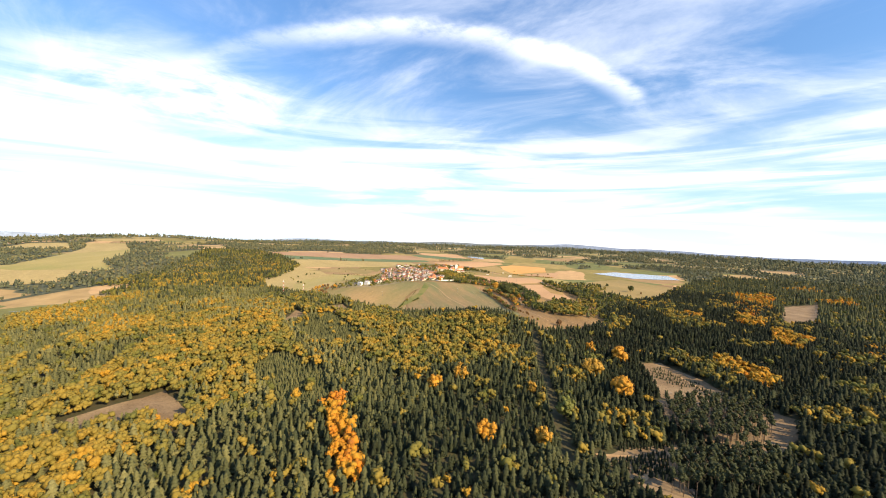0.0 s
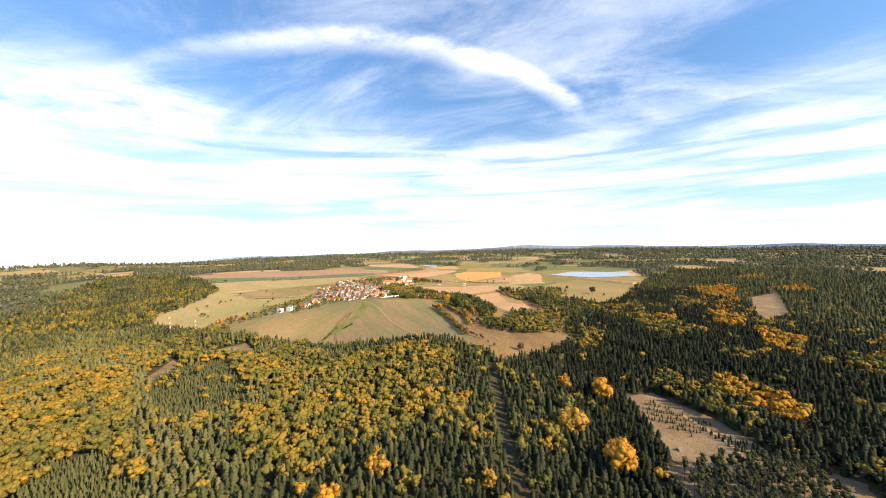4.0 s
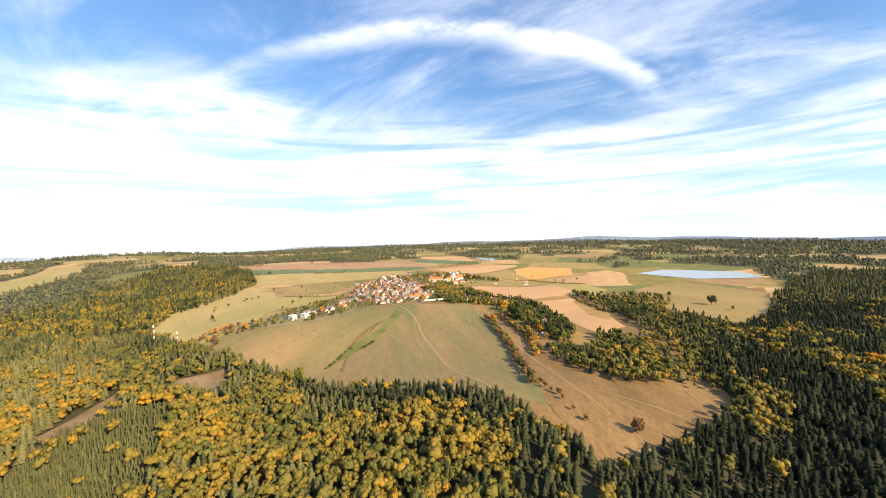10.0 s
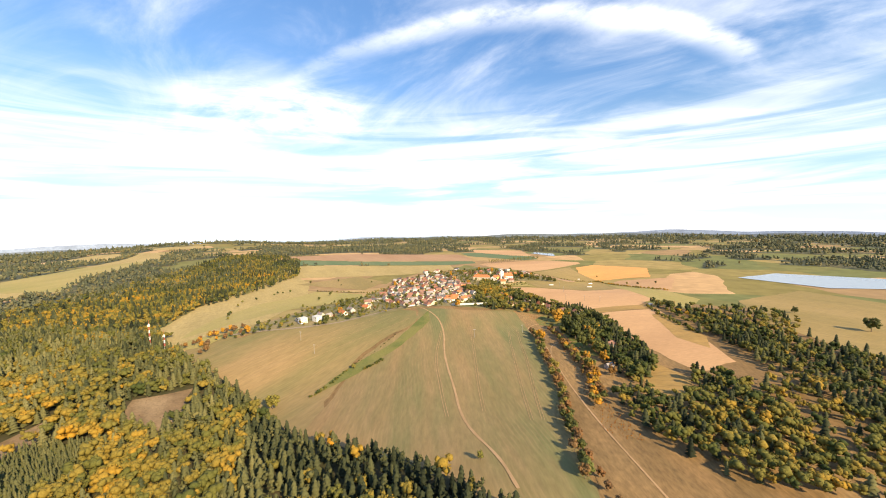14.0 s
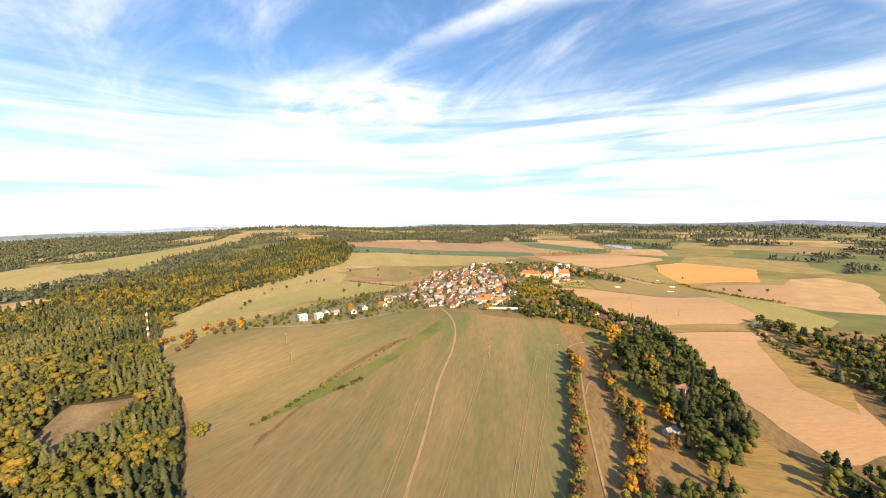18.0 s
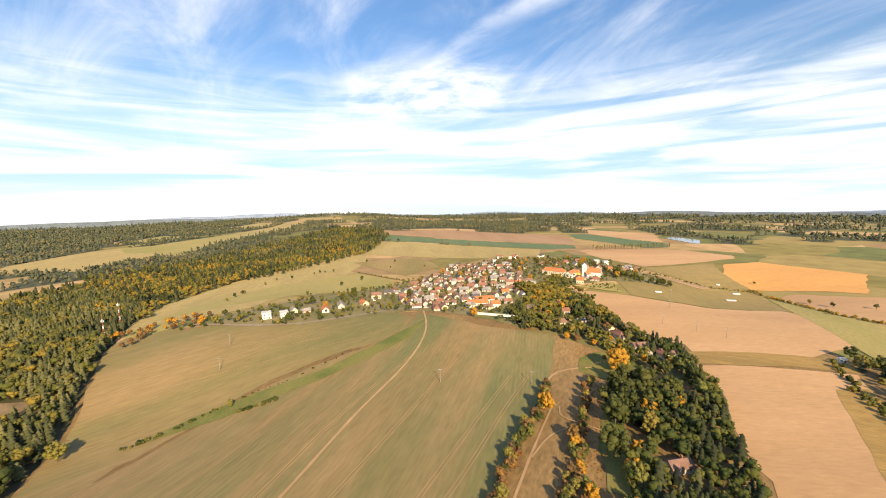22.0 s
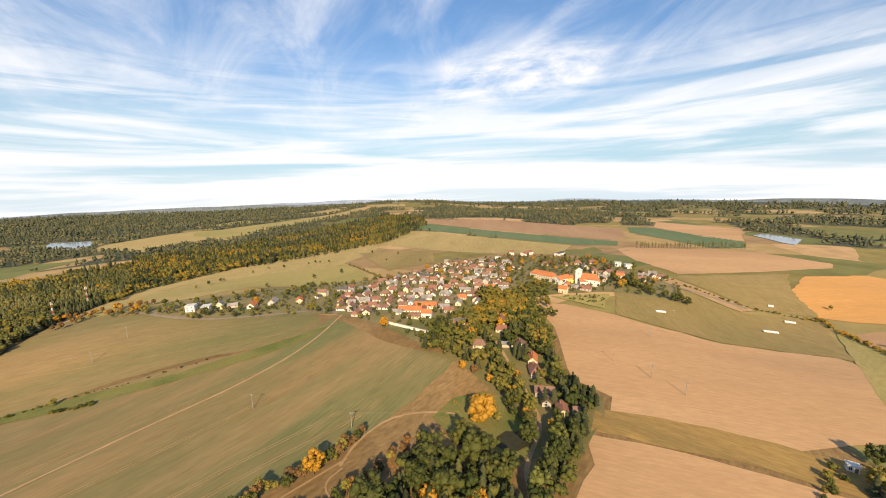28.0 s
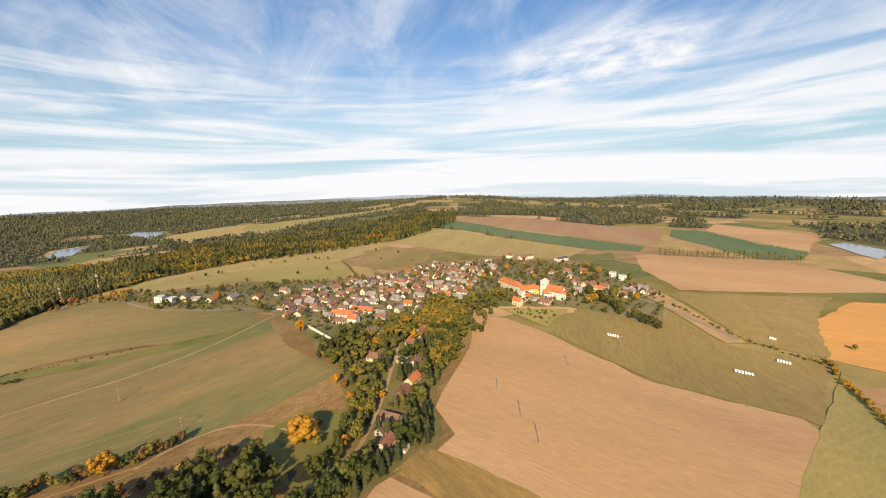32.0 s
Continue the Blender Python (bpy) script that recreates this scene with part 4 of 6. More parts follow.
def plant_forest():
    p = jittered(FOREST_ALL, 4.5, 3, OPEN, 2.0)
    # a straight dark ride through the spruces, and the rides of the right-hand slope
    d = np.abs((p[:, 0] - 15) - (p[:, 1] - 420) * -0.16)
    p = p[~((d < 4.5) & (p[:, 1] > 250) & (p[:, 1] < 500))]
    for x0, y0, x1, y1 in ((120, 610, 330, 420), (140, 674, 380, 520)):
        t = np.array([x1 - x0, y1 - y0], float)
        t /= np.linalg.norm(t)
        off = np.abs((p[:, 0] - x0) * -t[1] + (p[:, 1] - y0) * t[0])
        p = p[~((off < 4.0) & (p[:, 0] > x0) & (p[:, 0] < x1))]
    n1, n2 = noise2(p, 70.0, 3.3), noise2(p, 22.0, 7.7)
    leafy = np.full(len(p), 0.07) + 0.6 * (n1 + 0.4 * n2 > np.where(p[:, 1] > 520, 0.22, 0.34)) - 0.05 * smooth(20, 80, p[:, 0])
    tint = 0.30 + 0.24 * n2
    west = p[:, 0] < -190
    leafy = np.where(west, np.where(p[:, 1] > 430, 0.08 + 0.7 * (n1 + 0.4 * n2 > 0.12), 0.10 + 0.75 * (n1 + 0.4 * n2 > -0.10)), leafy)
    tint = np.where(west, 0.33 + 0.25 * n1 - 0.14 * smooth(440, 520, p[:, 1]), tint)
    for poly, share, hue in ((CONIF_W, 0.1, 0.4), (CONIF_C, 0.05, 0.4), (CONIF_MID, 0.12, 0.4), (Y_MID, 0.90, 0.32), (Y_LEFT, 0.93, 0.35), (Y_LOW, 0.88, 0.32), (Y_LEFT2, 0.55, 0.34), (O_CLUMP, 1.0, 0.72), (O_R1, 0.95, 0.68), (O_R2, 0.9, 0.58), (O_R3, 0.9, 0.56), (O_R4, 0.9, 0.55), (O_R5, 0.95, 0.62)):
        m = inside(poly, p)
        leafy = np.where(m, share - 0.7 * share * (n2 < -0.33), leafy)
        tint = np.where(m, hue + 0.19 * n2 + 0.06 * n1, tint)
    shade = smooth(470, 530, p[:, 1]) * smooth(-180, -240, p[:, 0])      # darker, mixed wood beside the fields
    leafy, tint = leafy * (1 - 0.45 * shade), tint - 0.08 * shade
    rng = np.random.RandomState(5)
    leafy = np.where(inside(PLANT_W, p) | inside(PLANT_W2, p), 0.04, leafy)
    is_leaf = rng.uniform(size=len(p)) < leafy
    thin = rng.uniform(size=len(p)) < 0.86            # broad crowns stand wider apart
    near = (np.hypot(p[:, 0], p[:, 1] - 400) < 480) & (p[:, 1] > 80)
    lp = p[is_leaf & thin]
    lt = tint[is_leaf & thin] + rng.normal(0, 0.085, len(lp))
    nl = near[is_leaf & thin]
    ls = rng.uniform(0.52, 0.92, len(lp))
    wood("autumn_wood", lp[nl], LEAFY, M_LEAF, lt[nl], ls[nl], "dense autumn wood of yellow and orange crowns", 21)
    wood("autumn_wood", lp[~nl], FAR_LEAFY, M_LEAF, lt[~nl], ls[~nl], "autumn broadleaf wood on the far slope", 22)
    sp = p[~is_leaf]
    # light put into the tint: hazy front-lit spruces westward, shaded sides eastward
    st = np.clip(0.56 + 0.30 * n1[~is_leaf] + rng.normal(0, 0.13, len(sp)) - 0.20 * smooth(-170, -60, sp[:, 0]) - 0.30 * smooth(0, 140, sp[:, 0]) - 0.16 * shade[~is_leaf] - 0.22 * inside(CONIF_C, sp) + 0.22 * smooth(-60, -300, sp[:, 0]), 0, 1)
    ss = np.clip(0.66 + 0.2 * n1[~is_leaf] + rng.uniform(-0.14, 0.14, len(sp)), 0.38, 0.95)
    young = inside(PLANT_W, sp) | inside(PLANT_W2, sp)
    ss = np.where(young, 0.2 + 0.05 * n2[~is_leaf], ss)
    st = np.where(young, 0.60, st)
    rnd = (rng.uniform(size=len(sp)) < 0.24) & ~young
    ns = near[~is_leaf]
    wood("spruce_wood", sp[~rnd & ns], SPRUCES, M_SPRUCE, st[~rnd & ns], ss[~rnd & ns], "dense dark green spruce forest", 23)
    wood("spruce_wood", sp[~rnd & ~ns], FAR_SPRUCE, M_SPRUCE, st[~rnd & ~ns], ss[~rnd & ~ns] * 0.85, "dark green spruces on the far slope", 29)
    for m, shapes in ((rnd & ns, ROUND), (rnd & ~ns, FAR_ROUND)):
        wood("pine_wood", sp[m], shapes, M_SPRUCE, np.clip(st[m] + 0.12, 0, 1), ss[m], "olive pines among the spruces", 27)
    # saplings in the plantations
    rows = jittered([(116, 460), (140, 477), (169, 436), (145, 418)], 2.6, 8)
    rows = rows[(np.floor((rows[:, 1] + 0.35 * rows[:, 0]) / 4.5) % 2) == 0]
    wood("spruce_saplings", rows, SPRUCES, M_SPRUCE, np.full(len(rows), 0.3), np.full(len(rows), 0.19), "rows of young spruces in a clearing", 24)
    rows = np.r_[jittered([(61, 261), (102, 292), (97, 257), (66, 256)], 2.3, 9), jittered([(75, 308), (111, 326), (108, 300), (71, 278)], 2.4, 10), jittered([(155, 434), (184, 405), (202, 378), (182, 378), (166, 405)], 3.0, 14)]
    wood("spruce_saplings", rows, SPRUCES, M_SPRUCE, np.full(len(rows), 0.12), np.full(len(rows), 0.24), "dense young spruce plantation", 25)
    rows = np.r_[jittered(PLANT_W, 2.9, 15), jittered(PLANT_W2, 2.9, 16)]
    wood("spruce_saplings", rows, FAR_SPRUCE, M_SPRUCE, np.full(len(rows), 0.62) + np.random.RandomState(17).normal(0, 0.08, len(rows)), np.random.RandomState(18).uniform(0.20, 0.34, len(rows)), "green plantation of young spruces", 28)
    # tall bare pines round the clearings
    edge = np.r_[jittered([(120, 371), (146, 381), (192, 382), (177, 328), (147, 306), (115, 310)], 5.2, 12), jittered([(101, 278), (167, 305), (142, 259), (92, 244)], 5.0, 13)]
    wood("bare_pines", edge, PINES, M_SPRUCE, np.full(len(edge), 0.36), np.full(len(edge), 0.82), "slender pines left standing in a clearing", 26)
    k = len(edge)
    wood("bare_trunks", edge, [trunk_shape(RNG, 20, 0.28, 0 + 1)], M_BARK, np.full(k, 0.5), np.full(k, 0.82), "bare pine trunks in a clearing", 26)


plant_forest()


def plant_wood(name, poly, step, seed, leafy, hue, label, out=(), far=False, spread=0.12, patch=0.16):
    p = jittered(poly, step, seed, out, 2.0)
    rng = np.random.RandomState(seed)
    n1 = noise2(p, 45.0, seed * 1.37)
    is_leaf = rng.uniform(size=len(p)) < leafy + 0.3 * n1
    t = hue + patch * n1 + rng.normal(0, spread, len(p))
    s = rng.uniform(0.4, 0.85, len(p))
    a, b = p[is_leaf], p[~is_leaf]
    if len(a):
        wood(name, a, FAR_LEAFY if far else LEAFY, M_LEAF, t[is_leaf], s[is_leaf], label, seed)
    if len(b):
        wood("spruce_wood", b, FAR_SPRUCE if far else SPRUCES, M_SPRUCE, np.clip(0.36 + 0.25 * n1[~is_leaf] + rng.normal(0, 0.12, len(b)), 0, 1), s[~is_leaf], "dark spruces among broadleaf trees", seed + 1)


RAVINE = [(-246, 1001), (-192, 1012), (-137, 971), (-98, 968), (-85, 945), (-63, 920), (-43, 876), (-17, 820), (-4, 790), (-3, 765), (-16, 726), (-31, 742), (-60, 793), (-61, 835), (-80, 819), (-99, 838), (-107, 855), (-78, 890), (-82, 905), (-100, 930), (-142, 942), (-191, 955)]
GARDEN_WOOD = [(-246, 914), (-212, 893), (-195, 905), (-181, 914), (-157, 924), (-143, 921), (-120, 926), (-102, 926), (-118, 931), (-141, 938), (-168, 945), (-204, 954), (-243, 965), (-240, 938)]
HOUSE_ROOM = [[(x - 7, y - 6), (x + 7, y - 6), (x + 7, y + 6), (x - 7, y + 6)] for x, y in ((-212, 971), (-180, 969), (-158, 964), (-145, 956), (-122, 946), (-101, 942), (-228, 946), (-195, 938))]
plant_wood("garden_wood", GARDEN_WOOD, 5.0, 48, 0.72, 0.17, "mixed green and golden garden trees", HOUSE_ROOM, spread=0.08)
plant_wood("golden_wood", [(-330, 1010), (-275, 1038), (-211, 1017), (-165, 990), (-172, 980), (-200, 984), (-261, 985), (-310, 998)], 4.6, 49, 0.97, 0.30, "tall yellow and green trees along the tilled field", [FIELD_TAN, *HOUSE_ROOM], spread=0.05)
DRY_GRASS = [(-9, 788), (20, 760), (15, 723), (-4, 713), (-15, 745)]
ROAD_GAP = [(-57, 880), (-72, 886), (-97, 919), (-118, 927), (-141, 935), (-168, 942), (-204, 951), (-256, 963), (-254, 974), (-202, 962), (-166, 954), (-139, 947), (-116, 938), (-95, 932), (-76, 906), (-57, 895)]
plant_wood("ravine_wood", RAVINE, 4.5, 33, 0.60, 0.05, "dense dark green and olive wood along the ravine", [FIELD_STRIP, FIELD_TAN, FIELD_TAN_LOW, ROAD_GAP, [(-53, 804), (-38, 802), (-37, 821), (-53, 822)], [(-47, 745), (-33, 744), (-32, 760), (-48, 760)]] + HOUSE_ROOM, spread=0.09)
plant_wood("ravine_wood", [(-16, 726), (26, 778), (39, 778), (67, 716), (87, 648), (32, 628), (-1, 646), (-22, 673), (-31, 701)], 6.0, 31, 0.80, 0.20, "mixed green and yellow wood in a shallow ravine", [FIELD_STRIP, FIELD_TAN_LOW, DRY_GRASS])
plant_wood("ravine_wood", [(-10, 1021), (48, 1038), (124, 1046), (150, 1014), (92, 829), (56, 874), (17, 940)], 9.0, 35, 0.8, 0.22, "scrubby wood along a stream", [FIELD_TAN_LOW])
plant_wood("stream_wood", [(28, 1016), (79, 971), (116, 908), (146, 888), (174, 863), (194, 846), (145, 729), (117, 721), (100, 761), (77, 807), (56, 881)], 6.5, 71, 0.55, 0.10, "dark mixed wood along the stream", [FIELD_TAN_LOW])
plant_wood("stream_scrub", [(32, 747), (83, 790), (109, 766), (124, 725), (145, 729), (114, 646), (81, 636), (82, 661), (60, 662), (32, 655), (20, 679)], 8.5, 73, 0.85, 0.26, "scrub and golden trees beside the stream", [FIELD_STRIP])
plant_wood("oak_grove", [(-98, 884), (-91, 896), (-66, 872), (-50, 841), (-59, 828), (-72, 860)], 7.0, 47, 1.0, 0.08, "dense dark green oaks beside the meadow", [])
plant_wood("scrub_wood", [(-207, 945), (-245, 930), (-265, 993), (-256, 1029), (-225, 1006)], 6.0, 45, 0.95, 0.34, "yellowing trees on the ravine slope", [])
plant_wood("west_wood", [(-763, 438), (-789, 499), (-888, 624), (-1029, 780), (-1209, 1112), (-936, 1059), (-738, 839), (-657, 710), (-547, 609), (-479, 603), (-607, 435)], 7.0, 37, 0.72, 0.29, "autumn forest band on the valley slope", [], True, 0.05, 0.36)
plant_wood("east_wood", [(98, 713), (164, 821), (114, 1013), (153, 1018), (183, 853), (231, 897), (335, 1126), (425, 1175), (302, 990), (169, 801), (110, 631)], 8.5, 39, 0.6, 0.22, "mixed wood beside the pasture", [MEADOW_LONE])
EAST_FAR = [(303, 1029), (408, 1258), (530, 1428), (707, 1489), (960, 1420), (963, 929), (625, 350), (389, -79), (302, -80), (398, 344), (434, 790), (395, 1031)]
PINK = [(471, 935), (571, 1012), (435, 767), (370, 717)]
GLOWING = ([(442, 1067), (544, 1114), (382, 789), (344, 768), (347, 830)], [(398, 612), (473, 667), (404, 560), (366, 548)], [(563, 1042), (684, 1109), (623, 992)], [(606, 1243), (725, 1310), (685, 1205)])
plant_wood("east_wood", EAST_FAR, 7.5, 51, 0.24, 0.22, "dark mixed forest on the far slope", [PINK, *GLOWING], True)
for i, poly in enumerate(GLOWING):
    plant_wood("autumn_wood", poly, 7.5, 61 + 2 * i, 0.95, 0.62, "clump of orange beeches in dark forest", [], True)
WEST_FAR = [(-636, 543), (-713, 543), (-880, 488), (-944, 602), (-1035, 720), (-1202, 906), (-1463, 1178), (-1275, 1284), (-1079, 1227), (-802, 1014), (-654, 748)]
plant_wood("west_wood", WEST_FAR, 9.0, 53, 0.60, 0.20, "autumn forest over the far valley slope", [], True, 0.05, 0.26)


def plant_far():
    """Woods out to the hills: crowns where the land is wooded, sparser and joined to clumps far off."""
    rng = np.random.RandomState(77)
    P_, S_ = [], []
    for r0, r1, gap, size in ((870, 1500, 12.5, 0.85), (1500, 2300, 19.0, 1.15), (2300, 3300, 30.0, 1.6), (3300, 4350, 46.0, 2.2)):
        count = int(3.7 / 2 * (r1 * r1 - r0 * r0) / gap ** 2)
        r = np.sqrt(rng.uniform(r0 * r0, r1 * r1, count))
        a = rng.uniform(-2.2, 1.5, count)
        p = np.stack([MID[0] + r * np.sin(a), MID[1] + r * np.cos(a)], 1)
        p = p[wooded(p)]
        P_.append(p), S_.append(size * rng.uniform(0.7, 1.15, len(p)))
    p, s = np.concatenate(P_), np.concatenate(S_)
    n1 = noise2(p, 140.0, 9.0)
    leafy = rng.uniform(size=len(p)) < 0.36 + 0.5 * n1
    t = 0.17 + 0.15 * n1 + rng.normal(0, 0.06, len(p))
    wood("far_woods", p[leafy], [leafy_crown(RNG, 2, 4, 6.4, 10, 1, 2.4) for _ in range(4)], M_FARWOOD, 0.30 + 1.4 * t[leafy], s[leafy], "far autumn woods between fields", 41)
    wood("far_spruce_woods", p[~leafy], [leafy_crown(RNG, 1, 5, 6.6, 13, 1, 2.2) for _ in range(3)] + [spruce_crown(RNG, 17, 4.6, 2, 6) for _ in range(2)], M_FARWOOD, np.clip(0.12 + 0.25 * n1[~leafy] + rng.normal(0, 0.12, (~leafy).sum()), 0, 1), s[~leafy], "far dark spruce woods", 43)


plant_far()


# ---- single trees ----
def leaf_material(name, *tones):
    return material(name, tones[0], tint=tones, per_object=True, fine=1.8, spread=0.32, rough=0.75)


M_GREENLEAF = leaf_material("green_leaves", (0.046, 0.056, 0.013), (0.066, 0.072, 0.016), (0.09, 0.088, 0.018))
M_OLIVELEAF = leaf_material("turning_leaves", (0.10, 0.115, 0.028), (0.17, 0.15, 0.03), (0.22, 0.17, 0.035))
M_GOLDLEAF = leaf_material("golden_leaves", (0.38, 0.195, 0.02), (0.43, 0.205, 0.02), (0.33, 0.195, 0.028))
M_RUSTLEAF = leaf_material("rust_leaves", (0.185, 0.085, 0.026), (0.13, 0.078, 0.034), (0.22, 0.115, 0.03))
M_DARKNEEDLE = leaf_material("dark_needles", (0.022, 0.040, 0.018), (0.035, 0.055, 0.022), (0.05, 0.07, 0.03))
LOOKS = {
    "green": (M_GREENLEAF, "broad tree with dense green leaves"), "olive": (M_OLIVELEAF, "tree with leaves turning olive and yellow"),
    "gold": (M_GOLDLEAF, "round tree with golden autumn leaves"), "rust": (M_RUSTLEAF, "small tree with rust-red autumn leaves"),
    "spruce": (M_DARKNEEDLE, "dark green conifer with a pointed top"), "poplar": (M_OLIVELEAF, "slim upright poplar along the road"),
}
BIG = [leafy_crown(RNG, 34, 700, 5.6, 10, 2.2, 0.45, (0.16, 0.30)) for _ in range(3)]
FULL = [leafy_crown(RNG, 60, 1500, 5.4, 9.5, 1.8, 0.36, (0.26, 0.36)) for _ in range(3)]
SMALL = [leafy_crown(RNG, 14, 170, 5.6, 10, 2.2, 0.75, (0.24, 0.42)) for _ in range(3)]
BIG_LOW = [leafy_crown(RNG, 10, 120, 5.0, 8, 0.0, 0.7) for _ in range(3)]
SLIM = [leafy_crown(RNG, 9, 90, 1.6, 13, 1.5, 0.5) for _ in range(2)]
TRUNKS = [trunk_shape(RNG, 9, 0.34) for _ in range(2)]
MADE = {}
TREE_COUNT = [0]


def tree(x, y, look_of="olive", size=1.0, name="tree"):
    """A tree about 12 m high at size 1: trunk with limbs, and a crown."""
    mat, label = LOOKS[look_of]
    TREE_COUNT[0] += 1
    k = TREE_COUNT[0]
    shape = k % (2 if look_of == "poplar" else 3)
    key = (look_of, shape, 0 if size < 0.66 else 2 if look_of == "gold" and size > 1.4 else 1)
    if key not in MADE:
        v, f = (SPRUCES[shape] if look_of == "spruce" else SLIM[shape] if look_of == "poplar" else (SMALL, BIG, FULL)[key[2]][shape])
        if look_of == "spruce":
            v = v * 0.6
        tv, tf = TRUNKS[k % 2]
        MADE[key] = (np_mesh("crown", v, f, mat), np_mesh("trunk", tv, tf, M_BARK))
    crown, trunk = MADE[key]
    z = float(height(x, y))
    base = new(name)
    base.matrix_world = pose(x, y, z + 0.1, 0, 0, (k * 137) % 360) @ Matrix.Scale(size, 4)
    tagged(base, label, "bush" if name == "bush" else "tree")
    for nm, me in (("trunk", trunk), ("crown", crown)):
        o = new(nm, me)
        o.parent = base
    return base


def along(line, step, looks, lo, hi, seed, wide=2.0, name="tree", skip=0.0):
    """Trees strung along a hedge line."""
    rng = random.Random(seed)
    for (x1, y1), (x2, y2) in zip(line[:-1], line[1:]):
        d = math.hypot(x2 - x1, y2 - y1)
        k = max(1, int(d / step))
        for i in range(k):
            if rng.random() < skip:
                continue
            t = (i + rng.random()) / k
            tree(x1 + (x2 - x1) * t + rng.uniform(-wide, wide), y1 + (y2 - y1) * t + rng.uniform(-wide, wide), rng.choice(looks), rng.uniform(lo, hi), name)


def hedge(line, step, lo, hi, seed, wide, hue, label, skip=0.0):
    """Shrubs past counting along a line."""
    p = hedge_points(line, step, wide, seed, skip)
    rng = np.random.RandomState(seed)
    wood("hedge", p, BIG_LOW, M_LEAF, hue + rng.normal(0, 0.1, len(p)), rng.uniform(lo, hi, len(p)), label, seed, "hedge")


tree(-117, 897, "gold", 1.45)
tree(-114, 804, "gold", 0.95)
for x, y, lk, sz in ((-95, 856, "green", 1.45), (-81, 824, "green", 1.4), (-68, 797, "green", 1.25), (-85, 847, "green", 1.2), (-102, 876, "green", 1.2), (-88, 877, "green", 1.3), (-77, 856, "green", 1.2), (-73, 847, "gold", 0.8), (-59, 803, "gold", 0.8), (7, 1034, "green", 0.8), (-2, 1024, "olive", 0.8), (11, 1018, "green", 0.9), (-35, 1242, "green", 0.5), (-65, 830, "olive", 0.95), (-93, 858, "green", 0.9), (-55, 789, "gold", 0.8), (-113, 916, "green", 0.6), (-112, 905, "olive", 0.55), (-123, 918, "green", 0.5), (-131, 904, "rust", 0.4), (-52, 785, "olive", 0.9), (-45, 766, "gold", 0.8), (-64, 866, "gold", 0.7), (-53, 744, "olive", 0.7), (-36, 738, "rust", 0.7), (-132, 934, "olive", 0.7), (-146, 942, "gold", 0.5), (-124, 921, "green", 0.6)):
    tree(x, y, lk, sz)
along([(-93, 796), (-60, 760), (-50, 731), (-45, 695), (-38, 670)], 4.5, ["gold", "olive", "gold", "rust"], 0.4, 0.7, 68, 2.5, "bush")
for x, y, lk, sz in ((-97, 884, "green", 0.8), (-104, 880, "olive", 0.6), (-88, 908, "green", 0.95), (-81, 921, "olive", 0.9), (-91, 926, "gold", 0.6), (-73, 914, "green", 0.9), (-98, 916, "green", 0.85), (-107, 920, "gold", 0.6), (-120, 921, "green", 0.9), (-139, 925, "olive", 0.8), (-66, 903, "green", 1.0), (-60, 893, "olive", 0.9), (-79, 932, "green", 0.9), (-111, 927, "olive", 0.9), (-150, 921, "gold", 0.6), (-163, 917, "rust", 0.55), (-170, 911, "gold", 0.6)):
    tree(x, y, lk, sz)
tree(199, 989, "green", 1.2)
tree(33, 547, "rust", 0.75)
tree(-81, 575, "olive", 0.4, "bush")
tree(-250, 573, "olive", 0.85)
tree(-246, 652, "olive", 0.42)
tree(-723, 882, "green", 1.0)
for x, y, lk, s in ((65, 402, "gold", 1.5), (99, 466, "gold", 1.3), (86, 369, "gold", 1.45), (25, 260, "gold", 0.9), (69, 471, "gold", 1.0), (39, 306, "olive", 1.2), (-10, 249, "gold", 1.0), (-50, 332, "gold", 1.1), (12, 335, "gold", 0.8), (-64, 302, "gold", 1.0), (65, 433, "olive", 1.1)):
    tree(x, y, lk, s * 1.15)
along([(-131, 829), (-121, 810), (-111, 787), (-95, 751), (-80, 721), (-66, 685), (-50, 636), (-31, 586)], 2.0, ["olive", "rust", "rust", "green", "olive", "rust"], 0.36, 0.64, 51, 3.0, "bush")
along([(-120, 862), (-103, 831), (-83, 792), (-68, 758), (-55, 731), (-35, 690)], 2.2, ["rust", "olive", "rust", "green", "rust"], 0.3, 0.58, 52, 2.8, "bush", 0.1)
along([(-32, 597), (5, 544)], 9, ["olive", "rust"], 0.3, 0.45, 53, 1.5, "bush")
hedge([(-262, 735), (-254, 700), (-252, 670), (-250, 640)], 2.6, 0.08, 0.2, 54, 1.2, 0.14, "low green scrub along a field bank", 0.3)
hedge([(-236, 655), (-234, 665), (-234, 677)], 1.0, 0.16, 0.34, 64, 1.6, 0.10, "dense low scrub along a field bank", 0.0)
hedge([(-240, 598), (-241, 613), (-246, 633), (-249, 645)], 1.6, 0.14, 0.36, 69, 1.2, 0.10, "dark bushes along a field bank", 0.1)
hedge([(-120, 1290), (-76, 1249), (-28, 1199), (16, 1177)], 3.5, 0.25, 0.5, 66, 2.0, 0.45, "golden bushes along a field edge", 0.0)
hedge([(-13, 1022), (-9, 1002), (3, 972), (14, 946), (39, 901)], 2.5, 0.25, 0.55, 67, 4.0, 0.15, "dark scrub along a stream", 0.0)
along([(-423, 575), (-426, 598), (-432, 617), (-428, 653)], 4.0, ["rust", "rust", "gold"], 0.4, 0.65, 65, 3.0)
hedge([(-238, 1259), (-185, 1261), (-153, 1270), (-114, 1284)], 4.0, 0.2, 0.38, 55, 2.0, 0.3, "bushes along a farm road", 0.0)
